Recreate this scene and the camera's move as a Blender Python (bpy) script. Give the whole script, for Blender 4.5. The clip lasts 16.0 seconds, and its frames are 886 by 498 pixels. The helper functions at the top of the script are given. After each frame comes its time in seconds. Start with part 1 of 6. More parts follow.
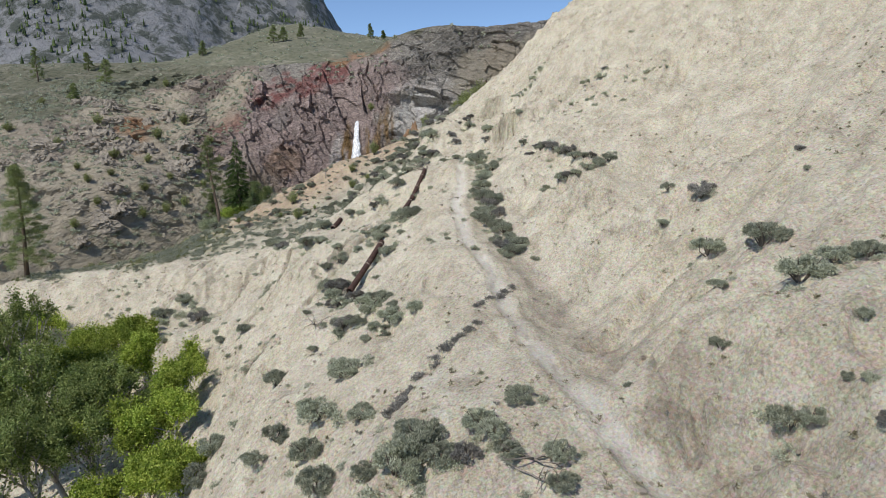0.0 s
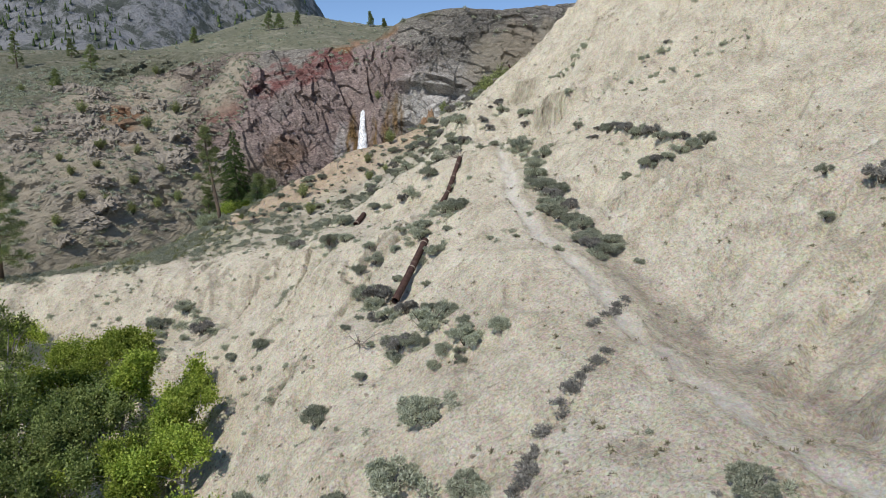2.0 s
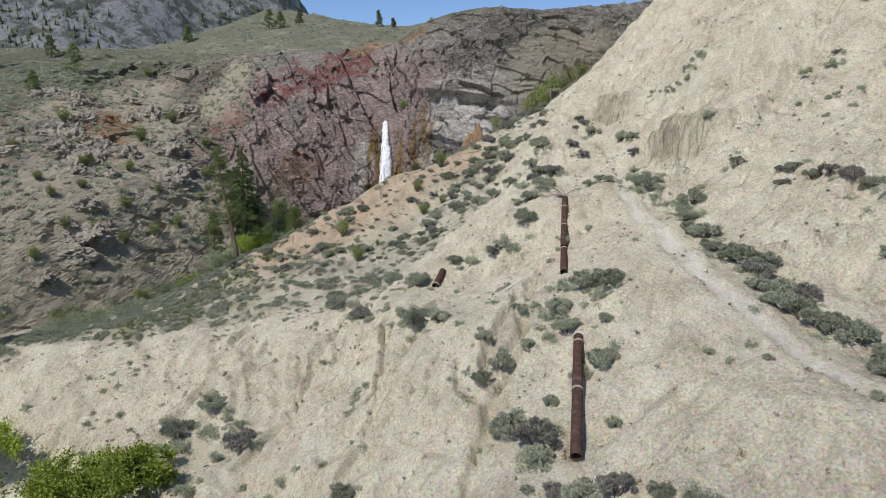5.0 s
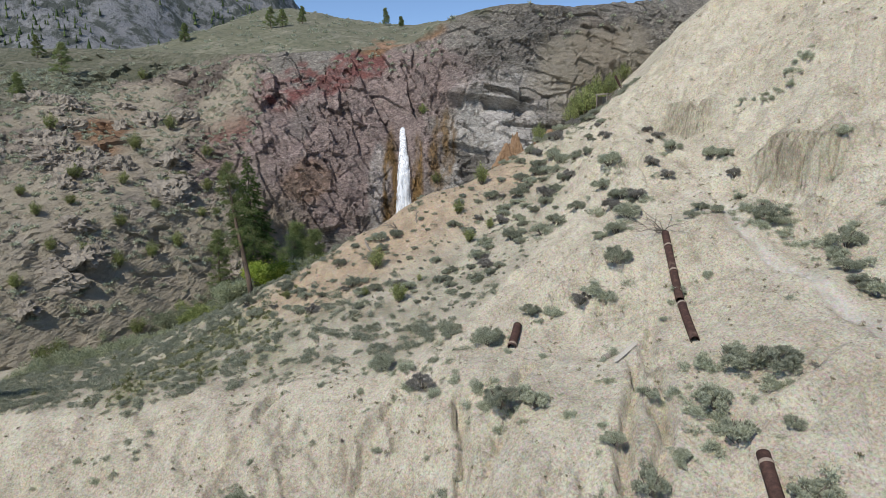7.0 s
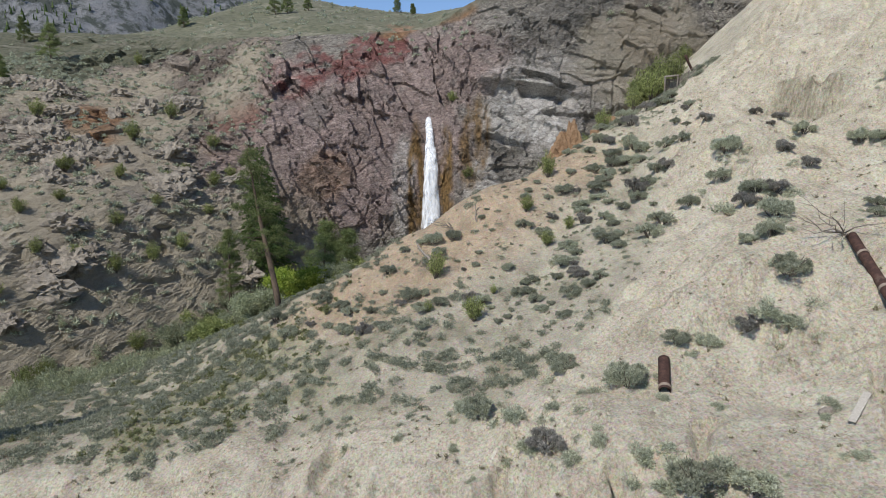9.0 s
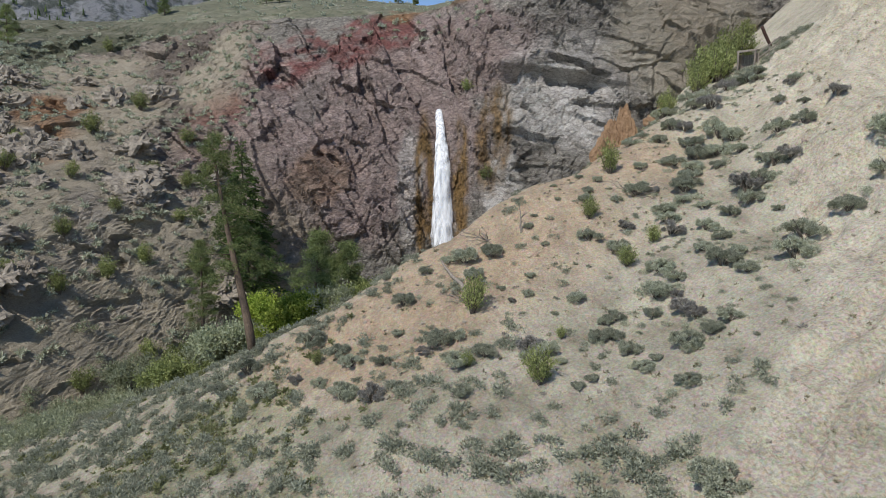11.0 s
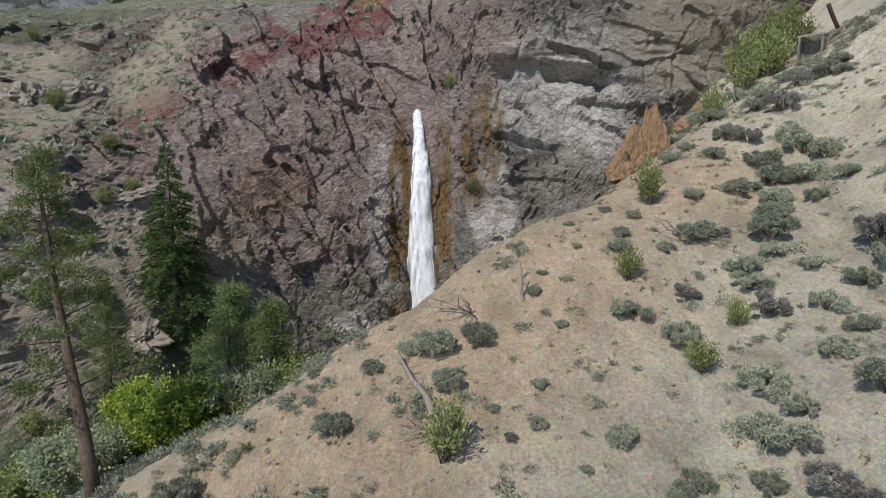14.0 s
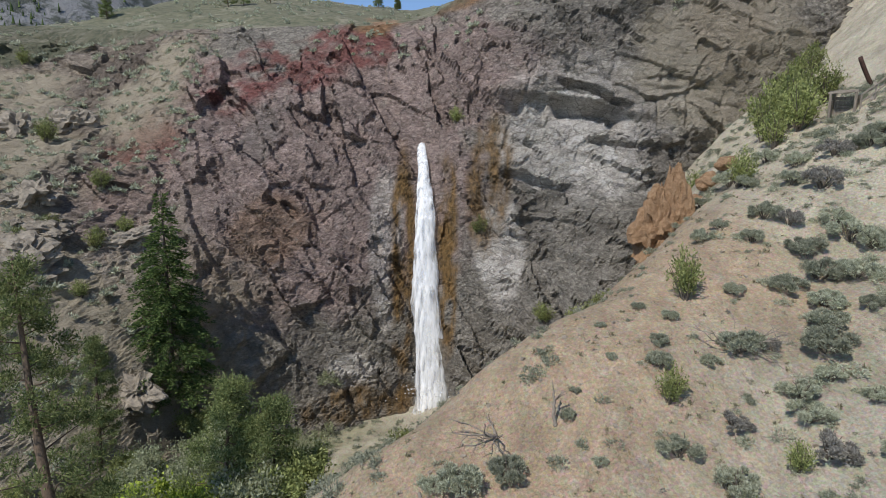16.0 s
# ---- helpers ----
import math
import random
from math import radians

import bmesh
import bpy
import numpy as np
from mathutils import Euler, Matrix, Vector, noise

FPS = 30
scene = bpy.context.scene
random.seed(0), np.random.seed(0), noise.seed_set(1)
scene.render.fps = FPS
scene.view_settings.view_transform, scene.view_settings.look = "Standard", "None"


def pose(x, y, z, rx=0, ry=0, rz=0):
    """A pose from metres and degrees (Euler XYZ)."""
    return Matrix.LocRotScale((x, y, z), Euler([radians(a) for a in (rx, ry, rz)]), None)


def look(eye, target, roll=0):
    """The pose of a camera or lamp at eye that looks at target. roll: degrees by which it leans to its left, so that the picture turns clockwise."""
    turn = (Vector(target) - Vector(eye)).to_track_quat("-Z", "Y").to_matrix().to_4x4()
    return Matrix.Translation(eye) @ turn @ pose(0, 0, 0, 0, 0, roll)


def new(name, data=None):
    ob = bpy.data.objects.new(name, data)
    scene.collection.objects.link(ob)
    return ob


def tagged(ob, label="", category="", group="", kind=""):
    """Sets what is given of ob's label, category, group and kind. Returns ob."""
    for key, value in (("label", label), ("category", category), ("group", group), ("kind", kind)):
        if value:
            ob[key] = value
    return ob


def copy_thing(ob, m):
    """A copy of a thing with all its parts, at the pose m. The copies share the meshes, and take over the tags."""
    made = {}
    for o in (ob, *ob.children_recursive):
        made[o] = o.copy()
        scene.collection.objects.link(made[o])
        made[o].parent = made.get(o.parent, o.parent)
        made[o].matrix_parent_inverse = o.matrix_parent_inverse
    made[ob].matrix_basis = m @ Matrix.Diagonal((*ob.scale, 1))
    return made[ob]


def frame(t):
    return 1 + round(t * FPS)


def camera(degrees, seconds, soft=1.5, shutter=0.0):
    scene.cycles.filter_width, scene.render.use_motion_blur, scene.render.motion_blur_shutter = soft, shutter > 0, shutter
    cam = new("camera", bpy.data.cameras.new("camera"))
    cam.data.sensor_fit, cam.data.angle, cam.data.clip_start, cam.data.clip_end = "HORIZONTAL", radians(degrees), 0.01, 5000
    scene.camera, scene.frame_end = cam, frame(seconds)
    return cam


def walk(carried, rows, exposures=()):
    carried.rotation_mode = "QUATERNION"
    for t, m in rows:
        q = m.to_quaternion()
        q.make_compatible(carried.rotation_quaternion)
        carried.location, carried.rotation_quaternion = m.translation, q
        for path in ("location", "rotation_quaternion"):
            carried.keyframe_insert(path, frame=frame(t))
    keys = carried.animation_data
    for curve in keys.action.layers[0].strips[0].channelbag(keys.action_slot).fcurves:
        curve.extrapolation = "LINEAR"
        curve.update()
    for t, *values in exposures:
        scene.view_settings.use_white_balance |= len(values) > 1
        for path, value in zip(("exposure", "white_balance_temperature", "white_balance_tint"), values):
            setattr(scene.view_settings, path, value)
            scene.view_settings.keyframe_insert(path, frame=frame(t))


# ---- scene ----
cam = camera(73.7, 16.0, 0.8)
# seconds, place in metres, yaw, pitch and roll in degrees
PATH = [
    (0.0, 2.056, 1.633, 0.642, 3.326, -9.534, -0.538),
    (0.5, 0.957, 4.075, 0.272, 3.082, -9.611, -0.539),
    (1.0, -0.085, 6.481, -0.125, 2.756, -9.724, -0.486),
    (1.5, -2.013, 8.488, -0.559, 2.448, -9.788, -0.445),
    (2.0, -4.284, 11.003, -0.757, 2.204, -9.766, -0.402),
    (2.5, -5.505, 14.031, -0.499, 1.885, -9.740, -0.371),
    (3.0, -5.896, 16.900, 0.196, 1.567, -9.729, -0.297),
    (3.5, -7.545, 19.489, 0.895, 1.270, -9.725, -0.169),
    (4.0, -11.314, 21.953, 1.366, 1.069, -9.685, -0.076),
    (4.2, -12.496, 23.000, 1.676, 0.932, -9.729, -0.016),
    (6.3, -18.868, 34.345, 3.499, 0.235, -9.644, -0.129),
    (6.5, -19.569, 35.382, 3.789, 0.154, -9.716, -0.104),
    (7.0, -21.494, 38.052, 4.261, -0.014, -9.717, -0.112),
    (7.5, -23.216, 40.459, 4.283, -0.232, -9.718, -0.040),
    (8.0, -24.898, 42.864, 3.901, -0.430, -9.780, -0.004),
    (8.5, -26.879, 45.555, 3.463, -0.582, -9.808, 0.012),
    (9.0, -28.444, 48.959, 2.833, -0.804, -9.738, 0.136),
    (9.2, -28.921, 50.451, 2.570, -0.903, -9.676, 0.183),
    (11.3, -30.871, 66.411, 0.959, -1.302, -9.123, 0.167),
    (11.5, -30.337, 68.405, 0.637, -1.485, -9.172, 0.171),
    (12.0, -29.002, 72.579, -0.052, -1.796, -9.188, 0.128),
    (12.5, -29.045, 73.714, 0.369, -1.928, -9.149, 0.144),
    (13.0, -29.133, 75.376, 1.123, -2.010, -9.120, 0.171),
    (13.5, -29.124, 77.061, 1.777, -2.097, -9.106, 0.237),
    (14.0, -29.163, 78.712, 2.480, -2.191, -9.122, 0.262),
    (14.5, -29.260, 80.358, 3.358, -2.298, -9.154, 0.319),
    (15.0, -29.356, 81.431, 4.622, -2.414, -9.102, 0.456),
    (15.5, -29.437, 81.667, 6.012, -2.518, -9.080, 0.534),
    (16.0, -30.265, 82.113, 6.905, -2.638, -9.084, 0.621),
]


def facing(yaw, pitch, roll):
    """The turn of a level camera by yaw, then pitch, then roll."""
    return pose(0, 0, 0, 0, 0, yaw) @ pose(0, 0, 0, 90 + pitch) @ pose(0, 0, 0, 0, 0, roll)


walk(cam, [(t, pose(x, y, z) @ facing(ya, pi, ro)) for t, x, y, z, ya, pi, ro in PATH])

# ---- light ----
SUN_FROM = Vector((-0.54, -0.62, 0.98)).normalized()
world = bpy.data.worlds.new("sky")
scene.world = world
world.use_nodes = True
wn = world.node_tree
sky = wn.nodes.new("ShaderNodeTexSky")
sky.sky_type = "NISHITA"
sky.sun_disc = False
sky.sun_elevation = math.asin(SUN_FROM.z)
sky.sun_rotation = math.atan2(SUN_FROM.x, SUN_FROM.y)
sky.altitude = 2500
sky.air_density = 1.0
sky.dust_density = 0.05
sky.ozone_density = 3.5
wn.links.new(sky.outputs[0], wn.nodes["Background"].inputs[0])
wn.nodes["Background"].inputs[1].default_value = 0.15
sun_data = bpy.data.lights.new("sun", "SUN")
sun_data.energy = 4.1
sun_data.angle = radians(0.5)
sun_data.color = (1.0, 0.945, 0.865)
sun = new("sun", sun_data)
sun.matrix_world = look(SUN_FROM * 100, (0, 0, 0))


# ---- arithmetic for landforms ----
def hash01(ix, iy, iz, seed):
    h = (ix * 374761393 + iy * 668265263 + iz * 1274126177 + seed * 974634777) & 0x7FFFFFFF
    h = ((h ^ (h >> 13)) * 1274126177) & 0x7FFFFFFF
    h = ((h ^ (h >> 15)) * 1911520717) & 0x7FFFFFFF
    return ((h ^ (h >> 11)) & 0xFFFF) / 65535.0


def vnoise(x, y, z=0.0, seed=0):
    """Smooth value noise from -1 to 1 on arrays."""
    x, y, z = np.broadcast_arrays(np.asarray(x, float), np.asarray(y, float), np.asarray(z, float))
    ix, iy, iz = (np.floor(a).astype(np.int64) for a in (x, y, z))
    fx, fy, fz = x - ix, y - iy, z - iz
    fx, fy, fz = (a * a * a * (a * (a * 6 - 15) + 10) for a in (fx, fy, fz))
    total = 0.0
    for dx in (0, 1):
        for dy in (0, 1):
            for dz in (0, 1):
                w = (fx if dx else 1 - fx) * (fy if dy else 1 - fy) * (fz if dz else 1 - fz)
                total = total + w * hash01(ix + dx, iy + dy, iz + dz, seed)
    return total * 2 - 1


def fbm(x, y, z=0.0, octaves=4, seed=0, gain=0.5, ridged=False):
    total, amp, norm = 0.0, 1.0, 0.0
    for i in range(octaves):
        n = vnoise(x, y, z, seed + i * 17)
        total = total + amp * ((1 - 2 * np.abs(n)) if ridged else n)
        norm += amp
        amp *= gain
        x, y, z = x * 2.03 + 3.1, y * 2.03 + 1.7, z * 2.03 + 5.3
    return total / norm


def cells(x, y, z, seed=0, brow=0.0):
    """Voronoi blocks: the gap to the next block's seed, a random number of the block, and a random slant across it."""
    ix, iy, iz = (np.floor(a).astype(np.int64) for a in (x, y, z))
    d1 = np.full(x.shape, 9.0)
    d2 = np.full(x.shape, 9.0)
    rnd = np.zeros(x.shape)
    slant = np.zeros(x.shape)
    for dx in (-1, 0, 1):
        for dy in (-1, 0, 1):
            for dz in (-1, 0, 1):
                jx, jy, jz = ix + dx, iy + dy, iz + dz
                px = jx + hash01(jx, jy, jz, seed)
                py = jy + hash01(jx, jy, jz, seed + 1)
                pz = jz + hash01(jx, jy, jz, seed + 2)
                d = np.sqrt((x - px) ** 2 + (y - py) ** 2 + (z - pz) ** 2)
                near = d < d1
                d2 = np.where(near, d1, np.minimum(d2, d))
                rnd = np.where(near, hash01(jx, jy, jz, seed + 3), rnd)
                lean = (hash01(jx, jy, jz, seed + 4) - 0.5) * (x - px) + (hash01(jx, jy, jz, seed + 5) - 0.5 + brow) * (z - pz)
                slant = np.where(near, lean, slant)
                d1 = np.where(near, d, d1)
    return d2 - d1, rnd, slant


def smooth(a, b, v):
    t = np.clip((np.asarray(v, float) - a) / (b - a), 0, 1)
    return t * t * (3 - 2 * t)


def along(line, step):
    """Points every step metres along a polyline of (x, y, z)."""
    out = []
    for p, q in zip(line, line[1:]):
        n = max(1, int(math.dist(p, q) / step))
        out += [tuple(np.array(p) + (np.array(q) - np.array(p)) * i / n) for i in range(n)]
    return out + [line[-1]]


def distance_to(line, x, y):
    """Plan distance from arrays of places to a polyline, and the height of its nearest point."""
    best = np.full(np.shape(x), 1e9)
    height = np.zeros(np.shape(x))
    for p, q in zip(line, line[1:]):
        ex, ey = q[0] - p[0], q[1] - p[1]
        t = np.clip(((x - p[0]) * ex + (y - p[1]) * ey) / (ex * ex + ey * ey), 0, 1)
        d = np.hypot(x - p[0] - t * ex, y - p[1] - t * ey)
        height = np.where(d < best, p[2] + t * (q[2] - p[2]), height)
        best = np.minimum(d, best)
    return best, height

# ---- the lie of the land: guide lines (x, y, z) ----
TRAIL = [(13, 12, -11.6), (9.8, 19.5, -11.1), (7.7, 24, -10.9), (5.7, 31, -10.4), (4.6, 36, -9.9), (3.9, 41, -9.4), (3.2, 45.5, -8.6), (1.9, 49.5, -7.6), (1.1, 53.3, -7.3), (0.6, 58, -6.3), (-0.2, 64, -4.8), (0.3, 72, -3.3), (-0.2, 81.4, -0.8), (1.6, 86.5, 0.3), (1.8, 93, 2.3), (-0.6, 98, 4.6), (-2.6, 106, 6.2)]
DRAW = [(14, 10, -13), (10.8, 22, -11.6), (9.2, 31, -10.9), (8.6, 35, -10.6), (7.2, 40, -10.5), (6.8, 44, -9.6), (5, 48.5, -8.4), (4.2, 54, -7.4), (3.6, 62, -5.6), (3.2, 70, -3.6), (3, 75.9, -2.6), (2.5, 80, -1.2)]
HILL_FOOT = [(18, 8, -10), (13.3, 23.3, -7.6), (11.4, 29.1, -8), (10.5, 35.2, -9.6), (12.3, 41.1, -7.2), (13.7, 45.9, -5.1)]
HILL_TOE = [(8.7, 51.6, -5.5), (6.6, 59.4, -4.9), (7.6, 67, -1.3), (7.2, 73.5, 0.2), (6.9, 79.5, 1.7), (6.3, 85.7, 3.8), (6.2, 91.8, 4.6), (6.5, 97, 6.2), (4.4, 103.8, 7.6)]
HILL_SIDE = [(26, 18, -2), (20, 35, -2.2), (16.1, 44.5, -3.1), (16.5, 52.4, -2.4), (16.7, 56, -0.2), (21, 59.3, 2.4), (27, 63, 7), (29, 66.2, 8.7)]
HILL_RIB = [(10.2, 52, -3.6), (11.3, 59.2, -1), (11.4, 66.4, 1.1), (19.6, 72.8, 6.8), (20.1, 75.3, 8), (16.7, 82.4, 8.9), (8.8, 83, 5.5)]
HILL_TOP = [(44, 20, 10), (42, 45, 13), (42, 68, 21), (30, 78, 17), (23.9, 78.4, 13.2), (21, 82, 12.6), (15.7, 92.2, 15.4), (10, 98.5, 11.6), (9.8, 105, 13.4), (6.1, 109.5, 13), (12.4, 111.4, 16.8), (15.7, 105, 16.6)]
HILL_BACK = [(5.5, 120, 13.4), (10, 120.5, 18), (15, 121, 23), (19.5, 121, 27), (30, 135, 33), (34, 152, 36)]
FLANK = [(-2.3, 26.3, -12.9), (-4.3, 32.5, -13.9), (-2.2, 43, -10.8), (-2.5, 56.3, -7.9), (-5.6, 73, -5.9), (-4.9, 79.5, -3.6), (-4.3, 84.7, -1.8), (-3.2, 93.7, 1.8), (-4.4, 98.2, 3.8), (-6.6, 111, 2.8)]
PIPE_BENCH = [(-10.3, 36, -15.8), (-6.8, 41.5, -13.7), (-13, 51.3, -13.6), (-9.5, 53.6, -12.3), (-7.7, 60.9, -9.5), (-7.5, 68, -7.4), (-11.2, 76.7, -8.4), (-10, 82.2, -4.6), (-7.8, 86.4, -2.6)]
BLUFF_EDGE = [(-66, 84, -17.6), (-56, 82, -16.6), (-48, 82, -15.5), (-40, 81.4, -14.6), (-37.2, 83.2, -14.6), (-33, 79, -13.4), (-25, 78, -12.2), (-20.6, 73.4, -11.2), (-16, 66, -11)]
BLUFF_TOE = [(-66, 70, -25), (-56, 72, -23.5), (-48, 71, -22.5), (-39, 69, -21), (-34, 64, -20.2), (-27.6, 69.1, -18.2), (-22.7, 60.8, -18), (-17, 48, -18), (-12, 30, -20), (-6, 14, -20)]
SAGE_MID = [(-57, 94, -18.9), (-46, 94, -15.2), (-35.8, 97, -10.9), (-32.2, 89.8, -11.3), (-28.5, 91.2, -10.1), (-25.2, 83.8, -11.7), (-18.7, 80.1, -9.4), (-18.6, 94.6, -7.5), (-14.5, 95.5, -4.6), (-9.2, 97, -2.4)]
SAGE_CREST = [(-58, 108, -19.4), (-50.6, 105, -15.8), (-42.5, 102.5, -11.6), (-36.4, 104.5, -8.7), (-31.4, 105.9, -5.9), (-26.2, 109.4, -2.9), (-22.7, 111.3, -1.5), (-17, 117.1, 0.1), (-12, 122, 2.2), (-8.5, 127, 3.3), (-5, 134, 5.2), (3, 147, 9), (15, 157, 14)]
FACE = [(-27, 105.5, -4.8), (-19.5, 105.5, -2.6), (-16.8, 103.2, -3.7), (-10.8, 108.2, 0.3), (-6.2, 114.3, 5.2), (-2, 115, 7.6), (1.2, 124.7, 9.7), (3.5, 133, 10.4)]
LEE = [(-47, 112, -17.5), (-38, 113, -14.8), (-31, 116, -14), (-25, 120, -12), (-19, 125, -8.5), (-14, 130, -5.5), (-11, 138, -10), (-7, 144, -9)]
CREEK = [(-29, 152, -24), (-34, 144, -24.6), (-42, 134, -24.4), (-52, 122, -22.5), (-62, 114, -21.8), (-74, 104, -22.8), (-82, 86, -25), (-74, 62, -28), (-56, 44, -30), (-38, 22, -32), (-26, -10, -34), (-30, -60, -38)]
RAVINE = [(-64, 66, -29), (-46, 61, -29.5), (-37, 55, -29), (-28, 46, -28.5), (-21, 34, -28), (-15, 18, -28)]
FAR_SIDE = [(-56, 134, -24), (-66, 124, -24), (-78, 114, -24), (-95, 104, -25), (-112, 80, -26), (-110, 40, -27), (-90, 0, -28), (-95, -60, -30)]
RIM = [(60, 0, 22), (70, 60, 32), (60, 110, 38), (50, 160, 42), (80, -60, 24), (10, -30, -16), (0, -60, -22)]
GUIDES = [TRAIL, DRAW, HILL_FOOT, HILL_TOE, HILL_SIDE, HILL_RIB, HILL_TOP, HILL_BACK, FLANK, PIPE_BENCH, BLUFF_EDGE, BLUFF_TOE, SAGE_MID, SAGE_CREST, FACE, LEE, CREEK, RAVINE, FAR_SIDE, RIM]

marks = np.array(sum((along(line, 9.0) for line in GUIDES), []))


def kernel(d):
    return np.sqrt(d * d + 4.0)


def solve_land():
    n = len(marks)
    k = np.zeros((n + 3, n + 3))
    d = np.hypot(marks[:, None, 0] - marks[None, :, 0], marks[:, None, 1] - marks[None, :, 1])
    k[:n, :n] = kernel(d) - 0.06 * np.eye(n)
    k[:n, n:] = np.column_stack([np.ones(n), marks[:, :2] / 50])
    k[n:, :n] = k[:n, n:].T
    return np.linalg.solve(k, np.append(marks[:, 2], [0, 0, 0]))


LAND = solve_land()


def exact_height(x, y):
    x, y = np.asarray(x, float), np.asarray(y, float)
    z = LAND[-3] + LAND[-2] * x / 50 + LAND[-1] * y / 50
    for w, (mx, my, _) in zip(LAND, marks):
        z = z + w * kernel(np.hypot(x - mx, y - my))
    return z


GRID_X, GRID_Y, GRID_STEP = -140.0, -80.0, 1.25
grid_z = exact_height(*np.meshgrid(GRID_X + GRID_STEP * np.arange(184), GRID_Y + GRID_STEP * np.arange(226)))


def base_height(x, y):
    """The smooth lie of the land: cubic steps between the places of a grid, and the exact sum beyond it."""
    x, y = np.asarray(x, float), np.asarray(y, float)
    u, v = (x - GRID_X) / GRID_STEP, (y - GRID_Y) / GRID_STEP
    inside = (u > 1) & (u < 181) & (v > 1) & (v < 223)
    i, j = np.clip(np.floor(u).astype(int), 1, 181), np.clip(np.floor(v).astype(int), 1, 223)
    fu, fv = np.clip(u - i, 0, 1), np.clip(v - j, 0, 1)

    def cubic(t):
        return (-0.5 * t + t * t - 0.5 * t ** 3, 1 - 2.5 * t * t + 1.5 * t ** 3, 0.5 * t + 2 * t * t - 1.5 * t ** 3, -0.5 * t * t + 0.5 * t ** 3)
    cu, cv = cubic(fu), cubic(fv)
    z = sum(cu[a] * cv[b] * grid_z[j + b - 1, i + a - 1] for a in range(4) for b in range(4))
    if not np.all(inside):
        z = np.where(inside, z, 0.0)
        z[~inside] = exact_height(x[~inside], y[~inside])
    return z


def soil_weights(x, y):
    """How much of each place is bluff silt, sage soil and ochre scree."""
    wob = 3.2 * fbm(x / 9, y / 9, seed=5, octaves=3)
    edge, _ = distance_to(BLUFF_EDGE + [(-12, 84, -4), (-8, 96, 2), (-3, 112, 7), (4, 140, 10)], x, y)
    line = np.interp(x, [-66, -56, -37, -25, -19, -14, -10, -5, 1], [84, 82, 83, 79, 82, 90, 97, 107, 122])
    sage = smooth(-1.5, 2.5, y - line + wob)
    ochre_d, _ = distance_to([(-33, 100, 0), (-24, 107, 0), (-17, 112.5, 0), (-13, 121, 0), (-14, 131, 0), (-11, 140, 0)], x, y)
    ochre = sage * smooth(9.5, 2.0, ochre_d + wob * 1.2) * smooth(-5, -13, x + 0.3 * wob)
    return sage, ochre


RUNNELS = [
    ([(-8.4, 74, 0), (-10.3, 67.5, 0), (-12.6, 60, 0), (-16, 52, 0), (-19, 45, 0)], 0.7, 0.5),
    ([(-9.9, 71.1, 0), (-11.4, 68, 0), (-12.3, 66, 0), (-13.4, 63, 0)], 0.9, 0.4),
    ([(-20.5, 73, 0), (-20.2, 69, 0), (-20.8, 66, 0)], 0.9, 0.45),
    ([(-16, 74, 0), (-19, 67, 0), (-23, 58, 0)], 0.6, 0.6),
    ([(-24, 78, 0), (-27, 72, 0), (-30, 65, 0)], 0.6, 0.6),
    ([(-34, 80, 0), (-36, 74, 0), (-39, 67, 0)], 0.5, 0.6),
    ([(30, 60, 0), (22, 59, 0), (15, 56, 0), (9, 52, 0)], 0.9, 1.4),
    ([(33, 74, 0), (24, 71, 0), (16, 68, 0), (9, 63, 0)], 0.8, 1.2),
    ([(27, 44, 0), (20, 40, 0), (14, 38, 0), (9, 34, 0)], 0.7, 1.2),
    ([(24, 90, 0), (17, 84, 0), (11, 79, 0)], 0.8, 1.1),
]


